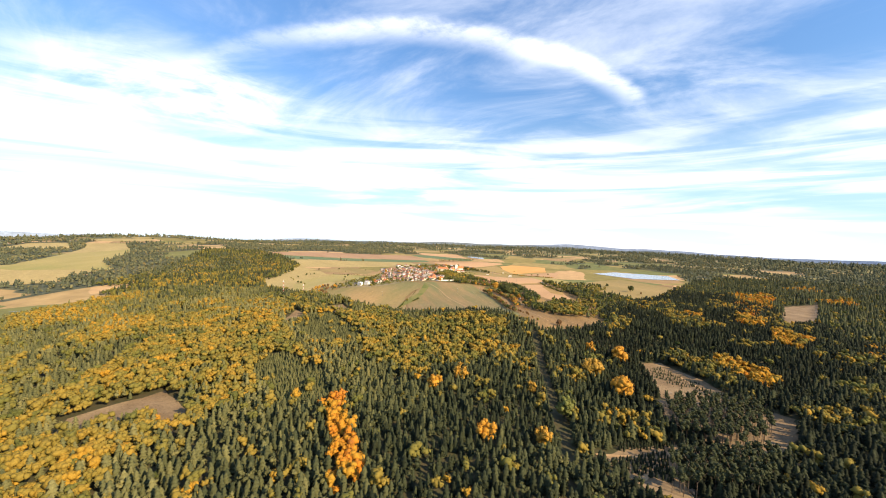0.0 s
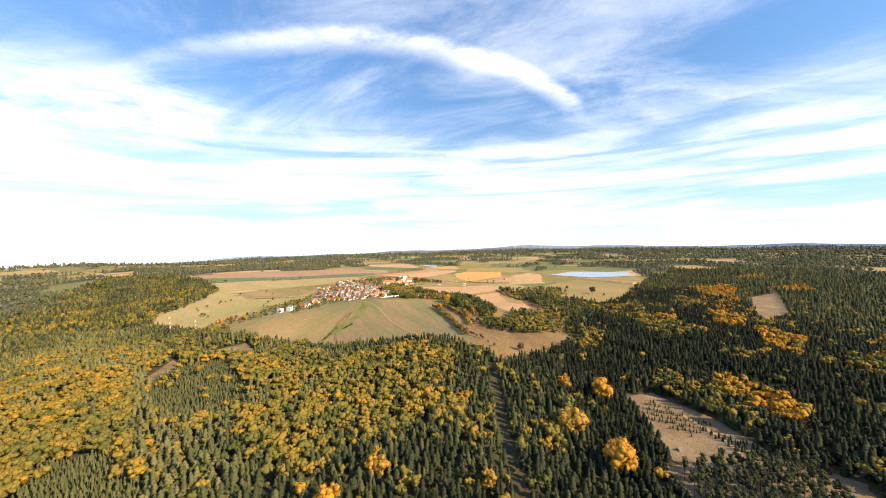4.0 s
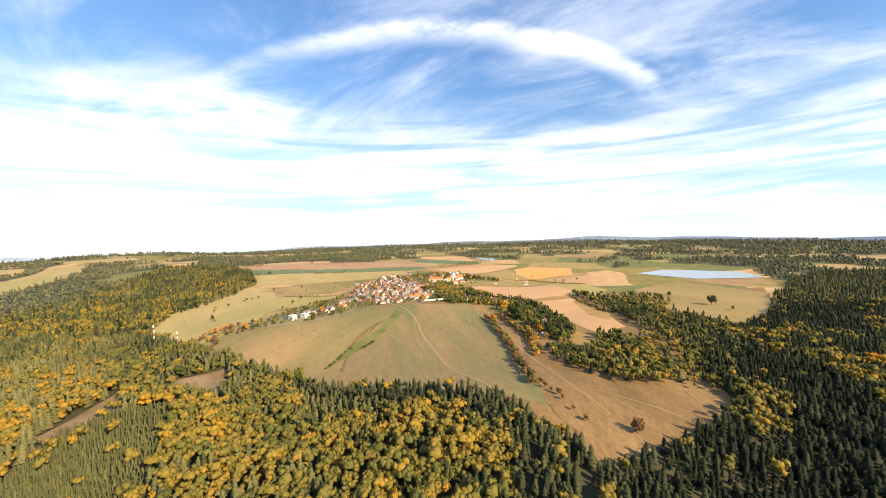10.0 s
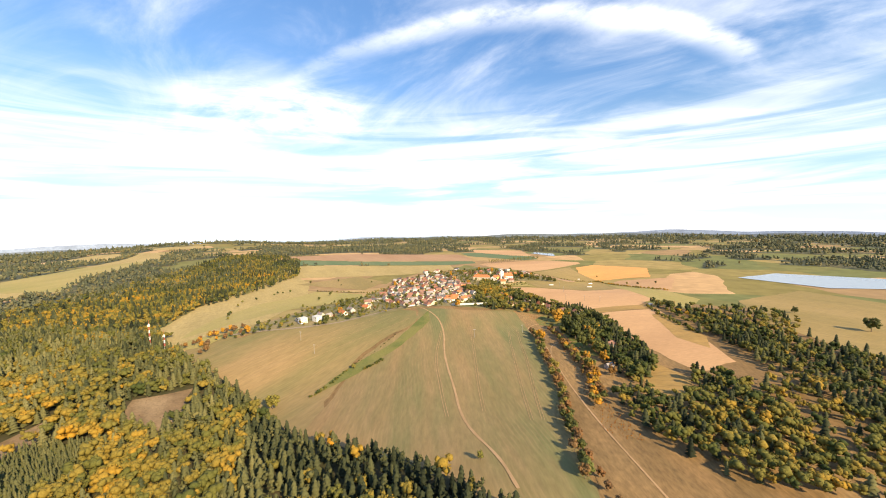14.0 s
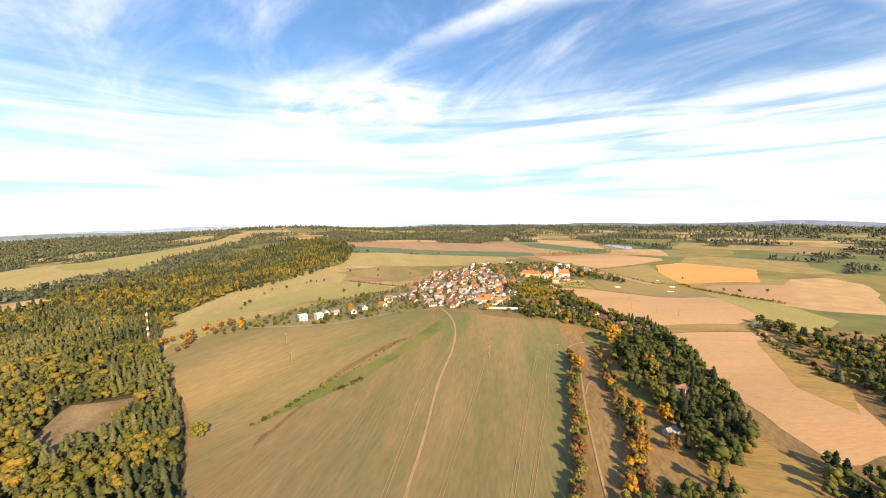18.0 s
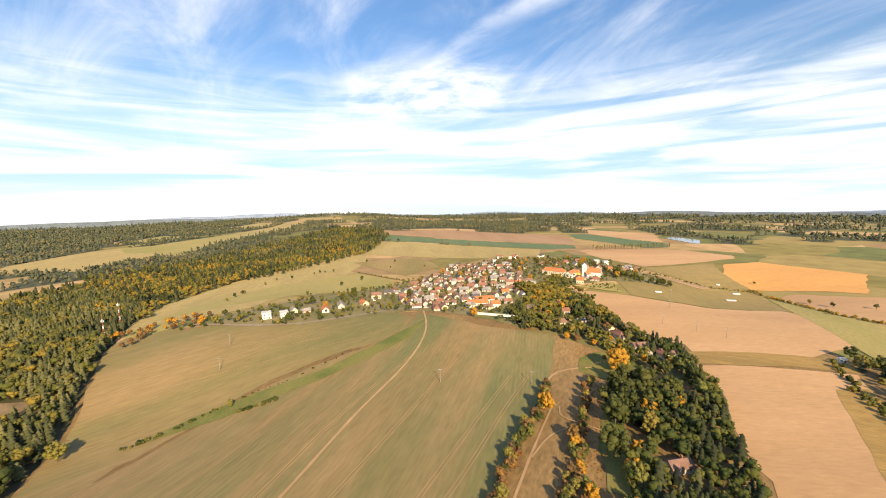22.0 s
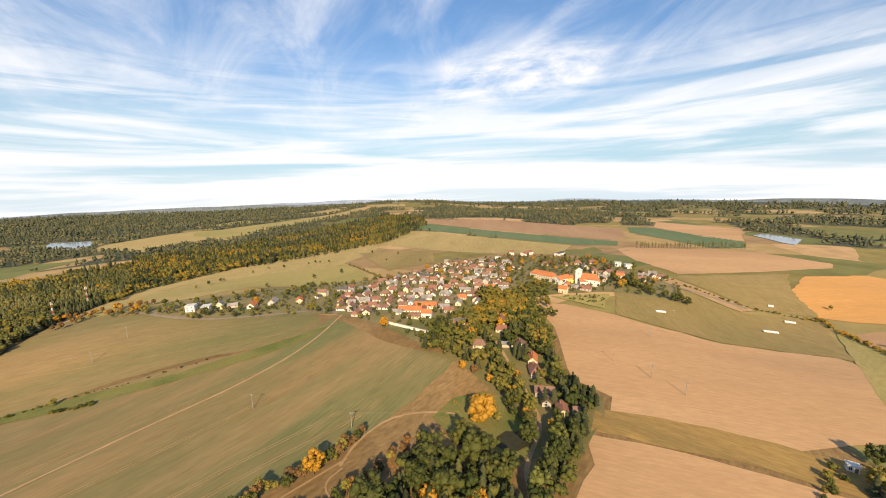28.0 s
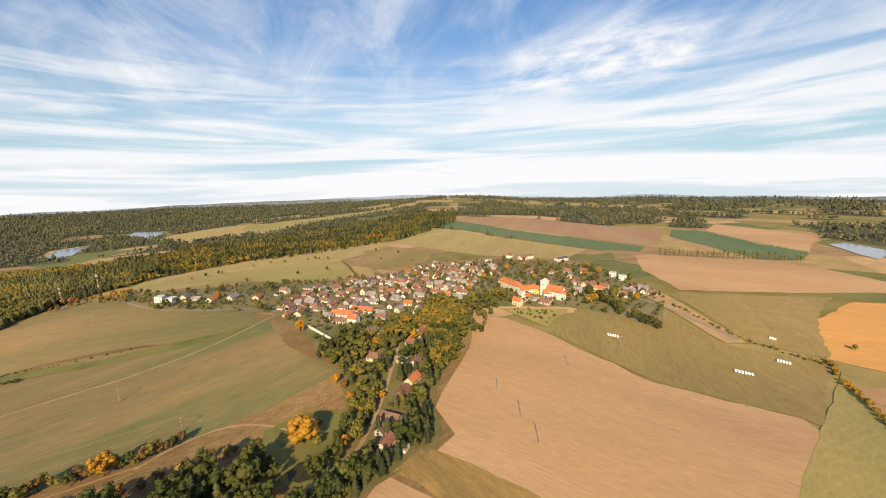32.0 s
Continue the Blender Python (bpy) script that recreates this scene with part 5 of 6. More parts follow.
along([(-286, 1188), (-256, 1187), (-215, 1191), (-191, 1202)], 6.0, ["green", "spruce", "green"], 0.5, 0.85, 56, 3.0)
along([(-456, 1443), (-391, 1541), (-341, 1609)], 4.2, ["poplar"], 0.8, 1.2, 57, 0.5, "tree", 0.12)
along([(-506, 672), (-615, 758), (-631, 882)], 14.0, ["olive", "green"], 0.3, 0.55, 58, 4.0, "tree", 0.3)
tufts = jittered([(-122, 866), (-165, 905), (-145, 914), (-100, 868), (-60, 772), (-35, 690), (-8, 640), (-30, 640), (-68, 740)], 2.6, 85)
wood("dry_tussocks", tufts, [leafy_crown(RNG, 1, 7, 5.0, 8, 0.0, 1.6) for _ in range(3)], M_LEAF, 0.9 + np.random.RandomState(86).normal(0, 0.12, len(tufts)), np.random.RandomState(87).uniform(0.05, 0.13, len(tufts)), "brown tussocks in the dry meadow", 88, "grass")
hedge([(-586, 892), (-530, 906), (-463, 920)], 6.0, 0.2, 0.35, 59, 1.5, 0.3, "hedge across a pasture", 0.0)
along([(-466, 754), (-437, 867)], 16.0, ["green", "olive"], 0.25, 0.5, 60, 3.0, "bush")
along([(-404, 649), (-416, 606), (-384, 587)], 6.0, ["rust", "gold", "rust"], 0.35, 0.6, 61, 4.0)
along([(-402, 628), (-380, 682), (-352, 710)], 9.0, ["olive", "green"], 0.25, 0.45, 62, 2.0, "bush")
along([(-366, 710), (-356, 756), (-356, 809)], 7.0, ["olive", "green", "rust"], 0.25, 0.5, 63, 4.0)
for x, y, lk, s in ((-633, 837, "green", 0.5), (-591, 959, "green", 0.3), (-639, 996, "green", 0.5), (-552, 1013, "olive", 0.4), (-682, 952, "green", 0.5), (-522, 869, "green", 0.6), (-504, 827, "green", 0.55), (154, 1057, "green", 0.7), (216, 957, "rust", 0.5), (123, 1005, "olive", 0.7), (-123, 1326, "olive", 0.4), (-55, 1249, "olive", 0.5), (-3, 1254, "green", 0.5), (-8, 1043, "green", 0.8), (2, 1029, "olive", 0.7), (14, 1015, "green", 0.9), (17, 1040, "rust", 0.6)):
    tree(x, y, lk, s)


# ---- houses ----  (x, y, kind of roof)
ROW_FRONT_ROW = [(-380, 700, "w"), (-372, 715, "w"), (-378, 726, "g"), (-370, 757, "o"), (-376, 777, "g"), (-372, 804, "o")]
ROW_LANE = [(-394, 831, "b"), (-359, 849, "r"), (-377, 860, "r"), (-397, 876, "g"), (-334, 844, "b"), (-315, 853, "b"), (-297, 855, "r"), (-298, 866, "b"), (-334, 871, "g"), (-343, 885, "r"), (-366, 902, "b"), (-372, 913, "r"), (-371, 930, "r"), (-348, 939, "g"), (-326, 941, "g"), (-331, 912, "b"), (-289, 909, "O"), (-298, 929, "O")]
ROW_SQUARE = [(-270, 920, "o"), (-398, 963, "g"), (-405, 981, "r"), (-362, 963, "r"), (-394, 990, "o"), (-375, 955, "b"), (-374, 997, "r"), (-367, 1014, "g"), (-357, 1025, "b"), (-349, 1033, "g"), (-334, 1015, "r"), (-326, 1026, "o"), (-310, 979, "o"), (-294, 967, "g"), (-285, 986, "g"), (-237, 940, "d"), (-236, 932, "b"), (-227, 980, "r")]
ROW_NORTH_END = [(-476, 1062, "r"), (-442, 1064, "r"), (-443, 1080, "g"), (-427, 1091, "r"), (-471, 1097, "g"), (-481, 1134, "w"), (-449, 1129, "g"), (-405, 1095, "g"), (-399, 1110, "b"), (-503, 1212, "L"), (-520, 1188, "r"), (-469, 1262, "D"), (-393, 1166, "b"), (-379, 1194, "r"), (-377, 1218, "r"), (-348, 1204, "g"), (-363, 1235, "r"), (-343, 1266, "w"), (-325, 1267, "w"), (-318, 1191, "r")]
ROW_CHURCH_SIDE = [(-301, 1196, "b"), (-308, 1211, "r"), (-297, 1219, "r"), (-285, 1202, "o"), (-291, 1179, "g"), (-267, 1221, "b"), (-286, 1249, "r"), (-277, 1238, "g"), (-282, 1262, "g"), (-266, 1259, "b"), (-283, 1110, "o"), (-270, 1093, "o"), (-264, 1122, "r"), (-355, 981, "r"), (-349, 997, "b"), (-333, 967, "g"), (-366, 879, "b"), (-395, 894, "r")]
ROW_RAVINE = [(-212, 971, "r"), (-180, 969, "b"), (-158, 964, "o"), (-145, 956, "r"), (-122, 946, "b"), (-101, 942, "r"), (-228, 946, "d"), (-195, 938, "b")]


# ---- building materials ----
M_WALLS = {
    "white": material("white_render", (0.76, 0.74, 0.69), second=(0.66, 0.63, 0.57), scale=0.5, fine=3.0, spread=0.06),
    "cream": material("cream_render", (0.70, 0.60, 0.42), second=(0.62, 0.52, 0.36), scale=0.5, fine=3.0, spread=0.07),
    "pink": material("weathered_render", (0.58, 0.46, 0.38), second=(0.50, 0.42, 0.35), scale=0.5, fine=3.0, spread=0.08),
    "grey": material("grey_render", (0.50, 0.48, 0.44), second=(0.42, 0.40, 0.37), scale=0.5, fine=3.0, spread=0.08),
    "yellow": material("ochre_render", (0.78, 0.55, 0.14), second=(0.70, 0.48, 0.12), scale=0.5, fine=3.0, spread=0.06),
}


def roof_material(name, a, b):
    return material(name, a, second=b, per_object=False, scale=0.35, fine=2.5, spread=0.22, rough=0.8, bump=0.3, third=tuple(0.75 * v for v in a), third_scale=0.12)


M_ROOFS = {
    "o": roof_material("orange_tiles", (0.54, 0.19, 0.075), (0.44, 0.155, 0.065)),
    "r": roof_material("red_tiles", (0.30, 0.138, 0.092), (0.25, 0.125, 0.092)),
    "b": roof_material("brown_tiles", (0.22, 0.125, 0.09), (0.28, 0.16, 0.12)),
    "g": roof_material("grey_slates", (0.26, 0.24, 0.23), (0.34, 0.31, 0.29)),
    "d": roof_material("dark_slates", (0.09, 0.085, 0.09), (0.13, 0.12, 0.12)),
    "w": roof_material("pale_metal_sheet", (0.62, 0.61, 0.58), (0.54, 0.53, 0.50)),
}
M_PANE = material("window_glass", (0.035, 0.045, 0.06), rough=0.08, spread=0.05, spec=0.7)
M_FRAME = material("painted_frame", (0.62, 0.60, 0.56), spread=0.05)
M_DOOR = material("brown_wood", (0.16, 0.085, 0.045), second=(0.20, 0.11, 0.06), scale=2.0, spread=0.15)
M_BRICK = material("chimney_brick", (0.34, 0.15, 0.10), second=(0.26, 0.12, 0.09), scale=2.0, spread=0.2)
M_STEEL = material("galvanised_steel", (0.55, 0.55, 0.54), rough=0.45, metal=0.7, spread=0.08)
M_REDPAINT = material("red_paint", (0.45, 0.11, 0.08), rough=0.5, spread=0.08)
M_WHITEPAINT = material("white_paint", (0.80, 0.79, 0.76), rough=0.5, spread=0.05)
M_CONCRETE = material("concrete", (0.30, 0.27, 0.23), second=(0.24, 0.215, 0.18), scale=0.8, spread=0.12)
M_WRAP = material("bale_wrap", (0.80, 0.80, 0.78), rough=0.4, spread=0.05)
M_TIMBER = material("grey_timber", (0.20, 0.16, 0.12), second=(0.27, 0.22, 0.17), scale=2.0, spread=0.2)


def part(name, bm, mat, parent, label="", at=None):
    """One mesh object under a thing or a part. bm: a bmesh, or a mesh that is shared."""
    if isinstance(bm, bpy.types.Mesh):
        me = bm
    else:
        me = bpy.data.meshes.new(name)
        bmesh.ops.recalc_face_normals(bm, faces=bm.faces)
        bm.to_mesh(me)
        bm.free()
        me.materials.append(mat)
    o = new(name, me)
    o.parent = parent
    if at is not None:
        o.matrix_basis = at
    if label:
        o["label"] = label
    return o


def box(x0, y0, z0, x1, y1, z1, bm=None):
    bm = bm or bmesh.new()
    v = [bm.verts.new(p) for p in ((x0, y0, z0), (x1, y0, z0), (x1, y1, z0), (x0, y1, z0), (x0, y0, z1), (x1, y0, z1), (x1, y1, z1), (x0, y1, z1))]
    for f in ((0, 3, 2, 1), (4, 5, 6, 7), (0, 1, 5, 4), (1, 2, 6, 5), (2, 3, 7, 6), (3, 0, 4, 7)):
        bm.faces.new([v[i] for i in f])
    return bm


def gable_walls(l, w, h, rise):
    bm = bmesh.new()
    a, b = l / 2, w / 2
    v = [bm.verts.new(p) for p in ((-a, -b, -1.0), (a, -b, -1.0), (a, b, -1.0), (-a, b, -1.0), (-a, -b, h), (a, -b, h), (a, b, h), (-a, b, h), (-a, 0, h + rise), (a, 0, h + rise))]
    for f in ((0, 1, 5, 4), (2, 3, 7, 6), (1, 2, 6, 9, 5), (3, 0, 4, 8, 7), (0, 3, 2, 1)):
        bm.faces.new([v[i] for i in f])
    return bm


def gable_roof(l, w, h, rise, over=0.5, thick=0.22, hip=0.0):
    """Two pitched slabs with eaves; hip: how far the ridge ends draw in."""
    bm = bmesh.new()
    a, b = l / 2 + over, w / 2 + over
    drop = rise * over / (w / 2)
    low, top = h - drop + 0.02, h + rise + 0.04
    r = a - hip
    outer = [(-a, -b, low + thick), (a, -b, low + thick), (a, b, low + thick), (-a, b, low + thick), (-r, 0, top + thick), (r, 0, top + thick)]
    inner = [(x, y, z - thick) for x, y, z in outer]
    v = [bm.verts.new(p) for p in outer + inner]
    quads = [(0, 1, 5, 4), (2, 3, 4, 5)]
    for q in quads:
        bm.faces.new([v[i] for i in q])
        bm.faces.new([v[i + 6] for i in q[::-1]])
    if hip > 0.01:
        for q in ((1, 2, 5), (3, 0, 4)):
            bm.faces.new([v[i] for i in q])
            bm.faces.new([v[i + 6] for i in q[::-1]])
        edges = ((0, 1), (1, 2), (2, 3), (3, 0))
    else:
        edges = ((0, 1), (1, 5), (5, 2), (2, 3), (3, 4), (4, 0))
    for i, j in edges:
        bm.faces.new([v[i], v[j], v[j + 6], v[i + 6]])
    return bm


SHARED = {}


def shared(key, make, mat):
    if key not in SHARED:
        bm = make()
        me = bpy.data.meshes.new(key)
        bmesh.ops.recalc_face_normals(bm, faces=bm.faces)
        bm.to_mesh(me)
        bm.free()
        me.materials.append(mat)
        SHARED[key] = me
    return SHARED[key]


def frame_shape():
    bm = bmesh.new()
    for x0, z0, x1, z1 in ((-0.62, -0.8, -0.5, 0.8), (0.5, -0.8, 0.62, 0.8), (-0.5, 0.68, 0.5, 0.8), (-0.5, -0.8, 0.5, -0.68), (-0.05, -0.68, 0.05, 0.68)):
        box(x0, -0.09, z0, x1, 0.0, z1, bm)
    return bm


def add_window(parent, x, y, z, turn):
    """A framed window with its pane, standing 2 cm off the wall."""
    w = part("window", shared("window_frame", frame_shape, M_FRAME), M_FRAME, parent, "", pose(x, y, z, 0, 0, turn))
    part("pane", shared("window_pane", lambda: box(-0.5, -0.045, -0.68, 0.5, -0.015, 0.68), M_PANE), M_PANE, w)


WORDS = {"o": "orange tiled", "r": "red tiled", "b": "brown tiled", "g": "grey slated", "d": "dark slated", "w": "flat pale"}


def house(x, y, turn, l, w, h, roof="r", wall="white", hip=0.0, storeys=2, chimney=True, pitch=0.75, label="", category="house", name="house"):
    """A rendered house: walls with gables, pitched roof with eaves, windows in rows, a door, a chimney."""
    base = new(name)
    base.matrix_world = pose(x, y, float(height(x, y)) + 0.3, 0, 0, turn)
    tagged(base, label or f"{wall} rendered house with a {WORDS[roof]} roof", category)
    rise = w / 2 * pitch
    if roof == "w":
        part("wall", box(-l / 2, -w / 2, -1.0, l / 2, w / 2, h), M_WALLS[wall], base)
        part("roof", box(-l / 2 - 0.3, -w / 2 - 0.3, h + 0.01, l / 2 + 0.3, w / 2 + 0.3, h + 0.35), M_ROOFS["w"], base)
    else:
        part("wall", gable_walls(l, w, h, rise if hip < 0.01 else 0.02), M_WALLS[wall], base)
        part("roof", gable_roof(l, w, h, rise, hip=hip), M_ROOFS[roof], base)
    if chimney and roof != "w":
        cx = l * 0.2
        part("chimney", box(cx - 0.4, 0.5, h + rise * 0.5, cx + 0.4, 1.3, h + rise + 1.1), M_BRICK, base)
    k = max(2, int(l / 3.2))
    for s in range(storeys):
        z = 1.5 + s * 2.8
        if z + 0.9 > h:
            break
        for i in range(k):
            px = -l / 2 + l * (i + 0.5) / k
            if s == 0 and i == k // 2:
                part("door", shared("door", lambda: box(-0.55, -0.1, -1.2, 0.55, -0.01, 0.95), M_DOOR), M_DOOR, base, "", pose(px, -w / 2, z - 0.3))
            else:
                add_window(base, px, -w / 2 - 0.01, z, 0)
            if i % 2 == 0:
                add_window(base, px, w / 2 + 0.01, z, 180)
        add_window(base, l / 2 + 0.01, 0.0, z, 90)
        add_window(base, -l / 2 - 0.01, 0.0, z, -90)
    return base


def row_of_houses(rows, seed, turn):
    rng = random.Random(seed)
    for x, y, kind in rows:
        t = turn + rng.choice((0, 0, 90)) + rng.uniform(-9, 9)
        wall = rng.choice(("white", "white", "cream", "cream", "pink", "grey"))
        if kind == "O":
            house(x, y, turn, 24, 8.5, 3.2, "o", wall, storeys=1, label="long low farm building with an orange tiled roof", category="farm building")
        elif kind == "L":
            house(x, y, turn + 60, 30, 10, 4.5, "r", "white", storeys=1, pitch=0.45, label="long white farm shed with a red roof", category="farm building")
        elif kind == "D":
            house(x, y, turn + 60, 26, 9, 4.0, "d", "white", storeys=1, pitch=0.4, label="long white shed with a dark roof", category="farm building")
        elif kind == "w":
            house(x, y, t, rng.uniform(8, 10), rng.uniform(7, 8.5), 6.2, "w", "white", label="modern white cube house with a flat roof")
        else:
            house(x, y, t, rng.uniform(8.5, 12.5), rng.uniform(6.2, 7.6), rng.choice((2.9, 3.0, 5.0)), kind, wall, hip=rng.choice((0, 0, 0, 2.5)), pitch=rng.uniform(0.7, 0.95))
        if rng.random() < 0.65:
            a = radians(t + 90)
            d = rng.choice((-1, 1)) * rng.uniform(9, 12)
            house(x + math.cos(a) * d, y + math.sin(a) * d, t + 90, rng.uniform(6, 11), rng.uniform(4.0, 5.5), 2.6, rng.choice("rbbgb"), rng.choice(("grey", "pink", "white")), storeys=1, chimney=False, label="small outbuilding with a pitched roof behind a house", category="shed", name="shed")


row_of_houses(ROW_FRONT_ROW, 1, 80)
row_of_houses(ROW_LANE, 2, 62)
row_of_houses(ROW_SQUARE, 3, 58)
row_of_houses(ROW_NORTH_END, 4, 50)
row_of_houses(ROW_CHURCH_SIDE, 5, 40)
row_of_houses(ROW_RAVINE, 6, 145)
house(-45, 812, 62, 11, 6.0, 3.0, "b", "grey", storeys=1, label="weathered cottage with a brown roof among trees", category="cottage")
house(-40, 752, 60, 7, 5.0, 2.6, "g", "grey", storeys=1, chimney=False, label="small grey shed with a slate roof among trees", category="shed", name="shed")
house(-325, 1108, 16, 35, 11.5, 7.0, "o", "cream", hip=5.0, label="long cream manor with a steep orange tiled roof", category="manor")
house(-300, 1118, 100, 22, 10, 6.0, "o", "white", hip=0.0, label="manor wing with an orange tiled roof", category="manor")
house(-279, 1142, 62, 24, 9, 5.0, "o", "white", label="long white outbuilding with an orange tiled roof", category="farm building")
house(-297, 1130, 62, 9, 8, 6.0, "o", "yellow", hip=3.0, label="bright ochre house beside the church")



def fill_village(seed):
    """Barns and cottages that stand close between the named rows."""
    rng = random.Random(seed)
    known = [(r[0], r[1]) for row in (ROW_LANE, ROW_SQUARE, ROW_NORTH_END) for r in row]
    every = known + [(r[0], r[1]) for row in (ROW_FRONT_ROW, ROW_CHURCH_SIDE, ROW_RAVINE) for r in row]
    spots = [(float(x), float(y)) for x, y in jittered([(-407, 842), (-436, 911), (-467, 983), (-525, 1060), (-451, 1140), (-307, 1035), (-290, 978), (-262, 920), (-285, 880), (-297, 850)], 12.5, seed)]
    for x, y in spots:
        d = min(math.hypot(x - a, y - b) for a, b in every)
        if 11.5 < d < 26.0:
            every.append((x, y))
            ADDED.append((x, y))
            house(x, y, 60 + rng.choice((0, 90)) + rng.uniform(-8, 8), rng.uniform(8, 13), rng.uniform(5.2, 7), rng.choice((2.7, 3.0)), rng.choice("bbrrggbd"), rng.choice(("white", "white", "cream", "grey", "pink")), storeys=1, chimney=rng.random() < 0.6)


ADDED = []
fill_village(91)


def church(x, y, turn):
    base = new("church")
    base.matrix_world = pose(x, y, float(height(x, y)) + 0.3, 0, 0, turn)
    tagged(base, "white village church with a square tower and orange roof", "church")
    nave = part("nave", gable_walls(20, 10, 8, 6), M_WALLS["white"], base)
    part("nave_roof", gable_roof(20, 10, 8, 6.0, hip=2.0), M_ROOFS["o"], base)
    tower = part("tower", box(-16.5, -3.6, -1, -9.6, 3.6, 17), M_WALLS["white"], base)
    part("cornice", box(-16.9, -4.0, 17.0, -9.2, 4.0, 17.6), M_WALLS["white"], tower)
    bm = bmesh.new()
    v = [bm.verts.new(p) for p in ((-16.7, -3.8, 17.6), (-9.4, -3.8, 17.6), (-9.4, 3.8, 17.6), (-16.7, 3.8, 17.6), (-13.05, 0, 20.6))]
    for f in ((0, 1, 4), (1, 2, 4), (2, 3, 4), (3, 0, 4), (0, 3, 2, 1)):
        bm.faces.new([v[i] for i in f])
    part("tower_roof", bm, M_ROOFS["w"], tower)
    for yy, t in ((-3.62, 0), (3.62, 180)):
        for zz in (6, 13.5):
            add_window(base, -13.05, yy, zz, t)
    for i in range(4):
        for s, t in ((-1, 0), (1, 180)):
            add_window(base, -6 + i * 4.2, s * 5.02, 4.5, t)


church(-278, 1142, 35)


# ---- gardens of the village ----
HOUSES = [(r[0], r[1]) for row in (ROW_FRONT_ROW, ROW_LANE, ROW_SQUARE, ROW_NORTH_END, ROW_CHURCH_SIDE, ROW_RAVINE) for r in row] + ADDED


def garden_trees(poly, step, seed, looks, lo, hi, gap=9.0):
    rng = random.Random(seed)
    for x, y in jittered(poly, step, seed):
        if min(math.hypot(x - a, y - b) for a, b in HOUSES) > gap:
            tree(float(x), float(y), rng.choice(looks), rng.uniform(lo, hi))


def garden_crowns(poly, step, seed, size=0.5):
    p = jittered(poly, step, seed)
    h = np.array(HOUSES, float)
    p = p[np.min(np.hypot(p[:, None, 0] - h[None, :, 0], p[:, None, 1] - h[None, :, 1]), 1) > 6.5]
    rng = np.random.RandomState(seed)
    n1 = noise2(p, 40.0, 1.9)
    wood("garden_trees", p, LEAFY, M_LEAF, 0.18 + 0.20 * n1 + rng.normal(0, 0.07, len(p)), rng.uniform(0.7, 1.3, len(p)) * size, "green and yellow garden trees between the houses", seed)


garden_trees(VILLAGE, 30.0, 71, ["green", "olive", "gold", "green", "spruce", "rust"], 0.5, 0.8, 7.5)
garden_crowns(VILLAGE, 11.0, 81, 0.42)
garden_crowns([(-247, 918), (-276, 979), (-290, 1026), (-320, 1085), (-301, 1100), (-262, 1061), (-215, 1036), (-205, 990), (-235, 960), (-205, 915)], 7.5, 82, 0.62)
garden_crowns([(-261, 1074), (-245, 1131), (-216, 1098)], 7.0, 83, 0.3)
garden_trees([(-211, 889), (-246, 909), (-236, 930), (-194, 910)], 7.0, 74, ["spruce", "spruce", "green"], 0.5, 0.75, 6.0)
garden_trees([(-286, 1165), (-283, 1248), (-261, 1242), (-246, 1161)], 11.0, 75, ["green", "olive", "gold", "spruce"], 0.45, 0.8, 7.0)


# ---- masts, poles, wall, bales ----
def rod(bm, a, b, r, sides=5):
    a, b = Vector(a), Vector(b)
    m = Matrix.Translation((a + b) / 2) @ (b - a).to_track_quat("Z", "Y").to_matrix().to_4x4()
    bmesh.ops.create_cone(bm, cap_ends=True, segments=sides, radius1=r, radius2=r, depth=(b - a).length, matrix=m)


def mast(x, y, high):
    """A lattice mast in red and white sections with drums near its top."""
    base = new("radio_mast")
    base.matrix_world = pose(x, y, float(height(x, y)))
    tagged(base, "red and white lattice radio mast at the wood's edge", "mast", "masts by the wood")
    n = 7
    for i in range(n):
        z0, z1 = high * i / n, high * (i + 1) / n
        r0, r1 = 0.8 - 0.5 * i / n, 0.8 - 0.5 * (i + 1) / n
        bm = bmesh.new()
        for k in range(4):
            a, b = radians(90 * k + 45), radians(90 * k + 135)
            p0, p1 = (math.cos(a) * r0, math.sin(a) * r0, z0), (math.cos(a) * r1, math.sin(a) * r1, z1)
            q0, q1 = (math.cos(b) * r0, math.sin(b) * r0, z0), (math.cos(b) * r1, math.sin(b) * r1, z1)
            rod(bm, p0, p1, 0.07), rod(bm, p0, q1, 0.035), rod(bm, q0, p1, 0.035), rod(bm, p1, q1, 0.035)
        part("mast_section", bm, M_REDPAINT if i % 2 else M_WHITEPAINT, base)
    for k in range(3):
        bm = bmesh.new()
        rod(bm, (0.9 * math.cos(k * 2.1), 0.9 * math.sin(k * 2.1), high * 0.86), (0.9 * math.cos(k * 2.1), 0.9 * math.sin(k * 2.1), high * 0.95), 0.22, 8)
        part("antenna", bm, M_WHITEPAINT, base)
    bm = bmesh.new()
    rod(bm, (0, 0, high), (0, 0, high + 4), 0.1)
    part("spike", bm, M_REDPAINT, base)


mast(-424, 573, 21)
mast(-476, 579, 25)


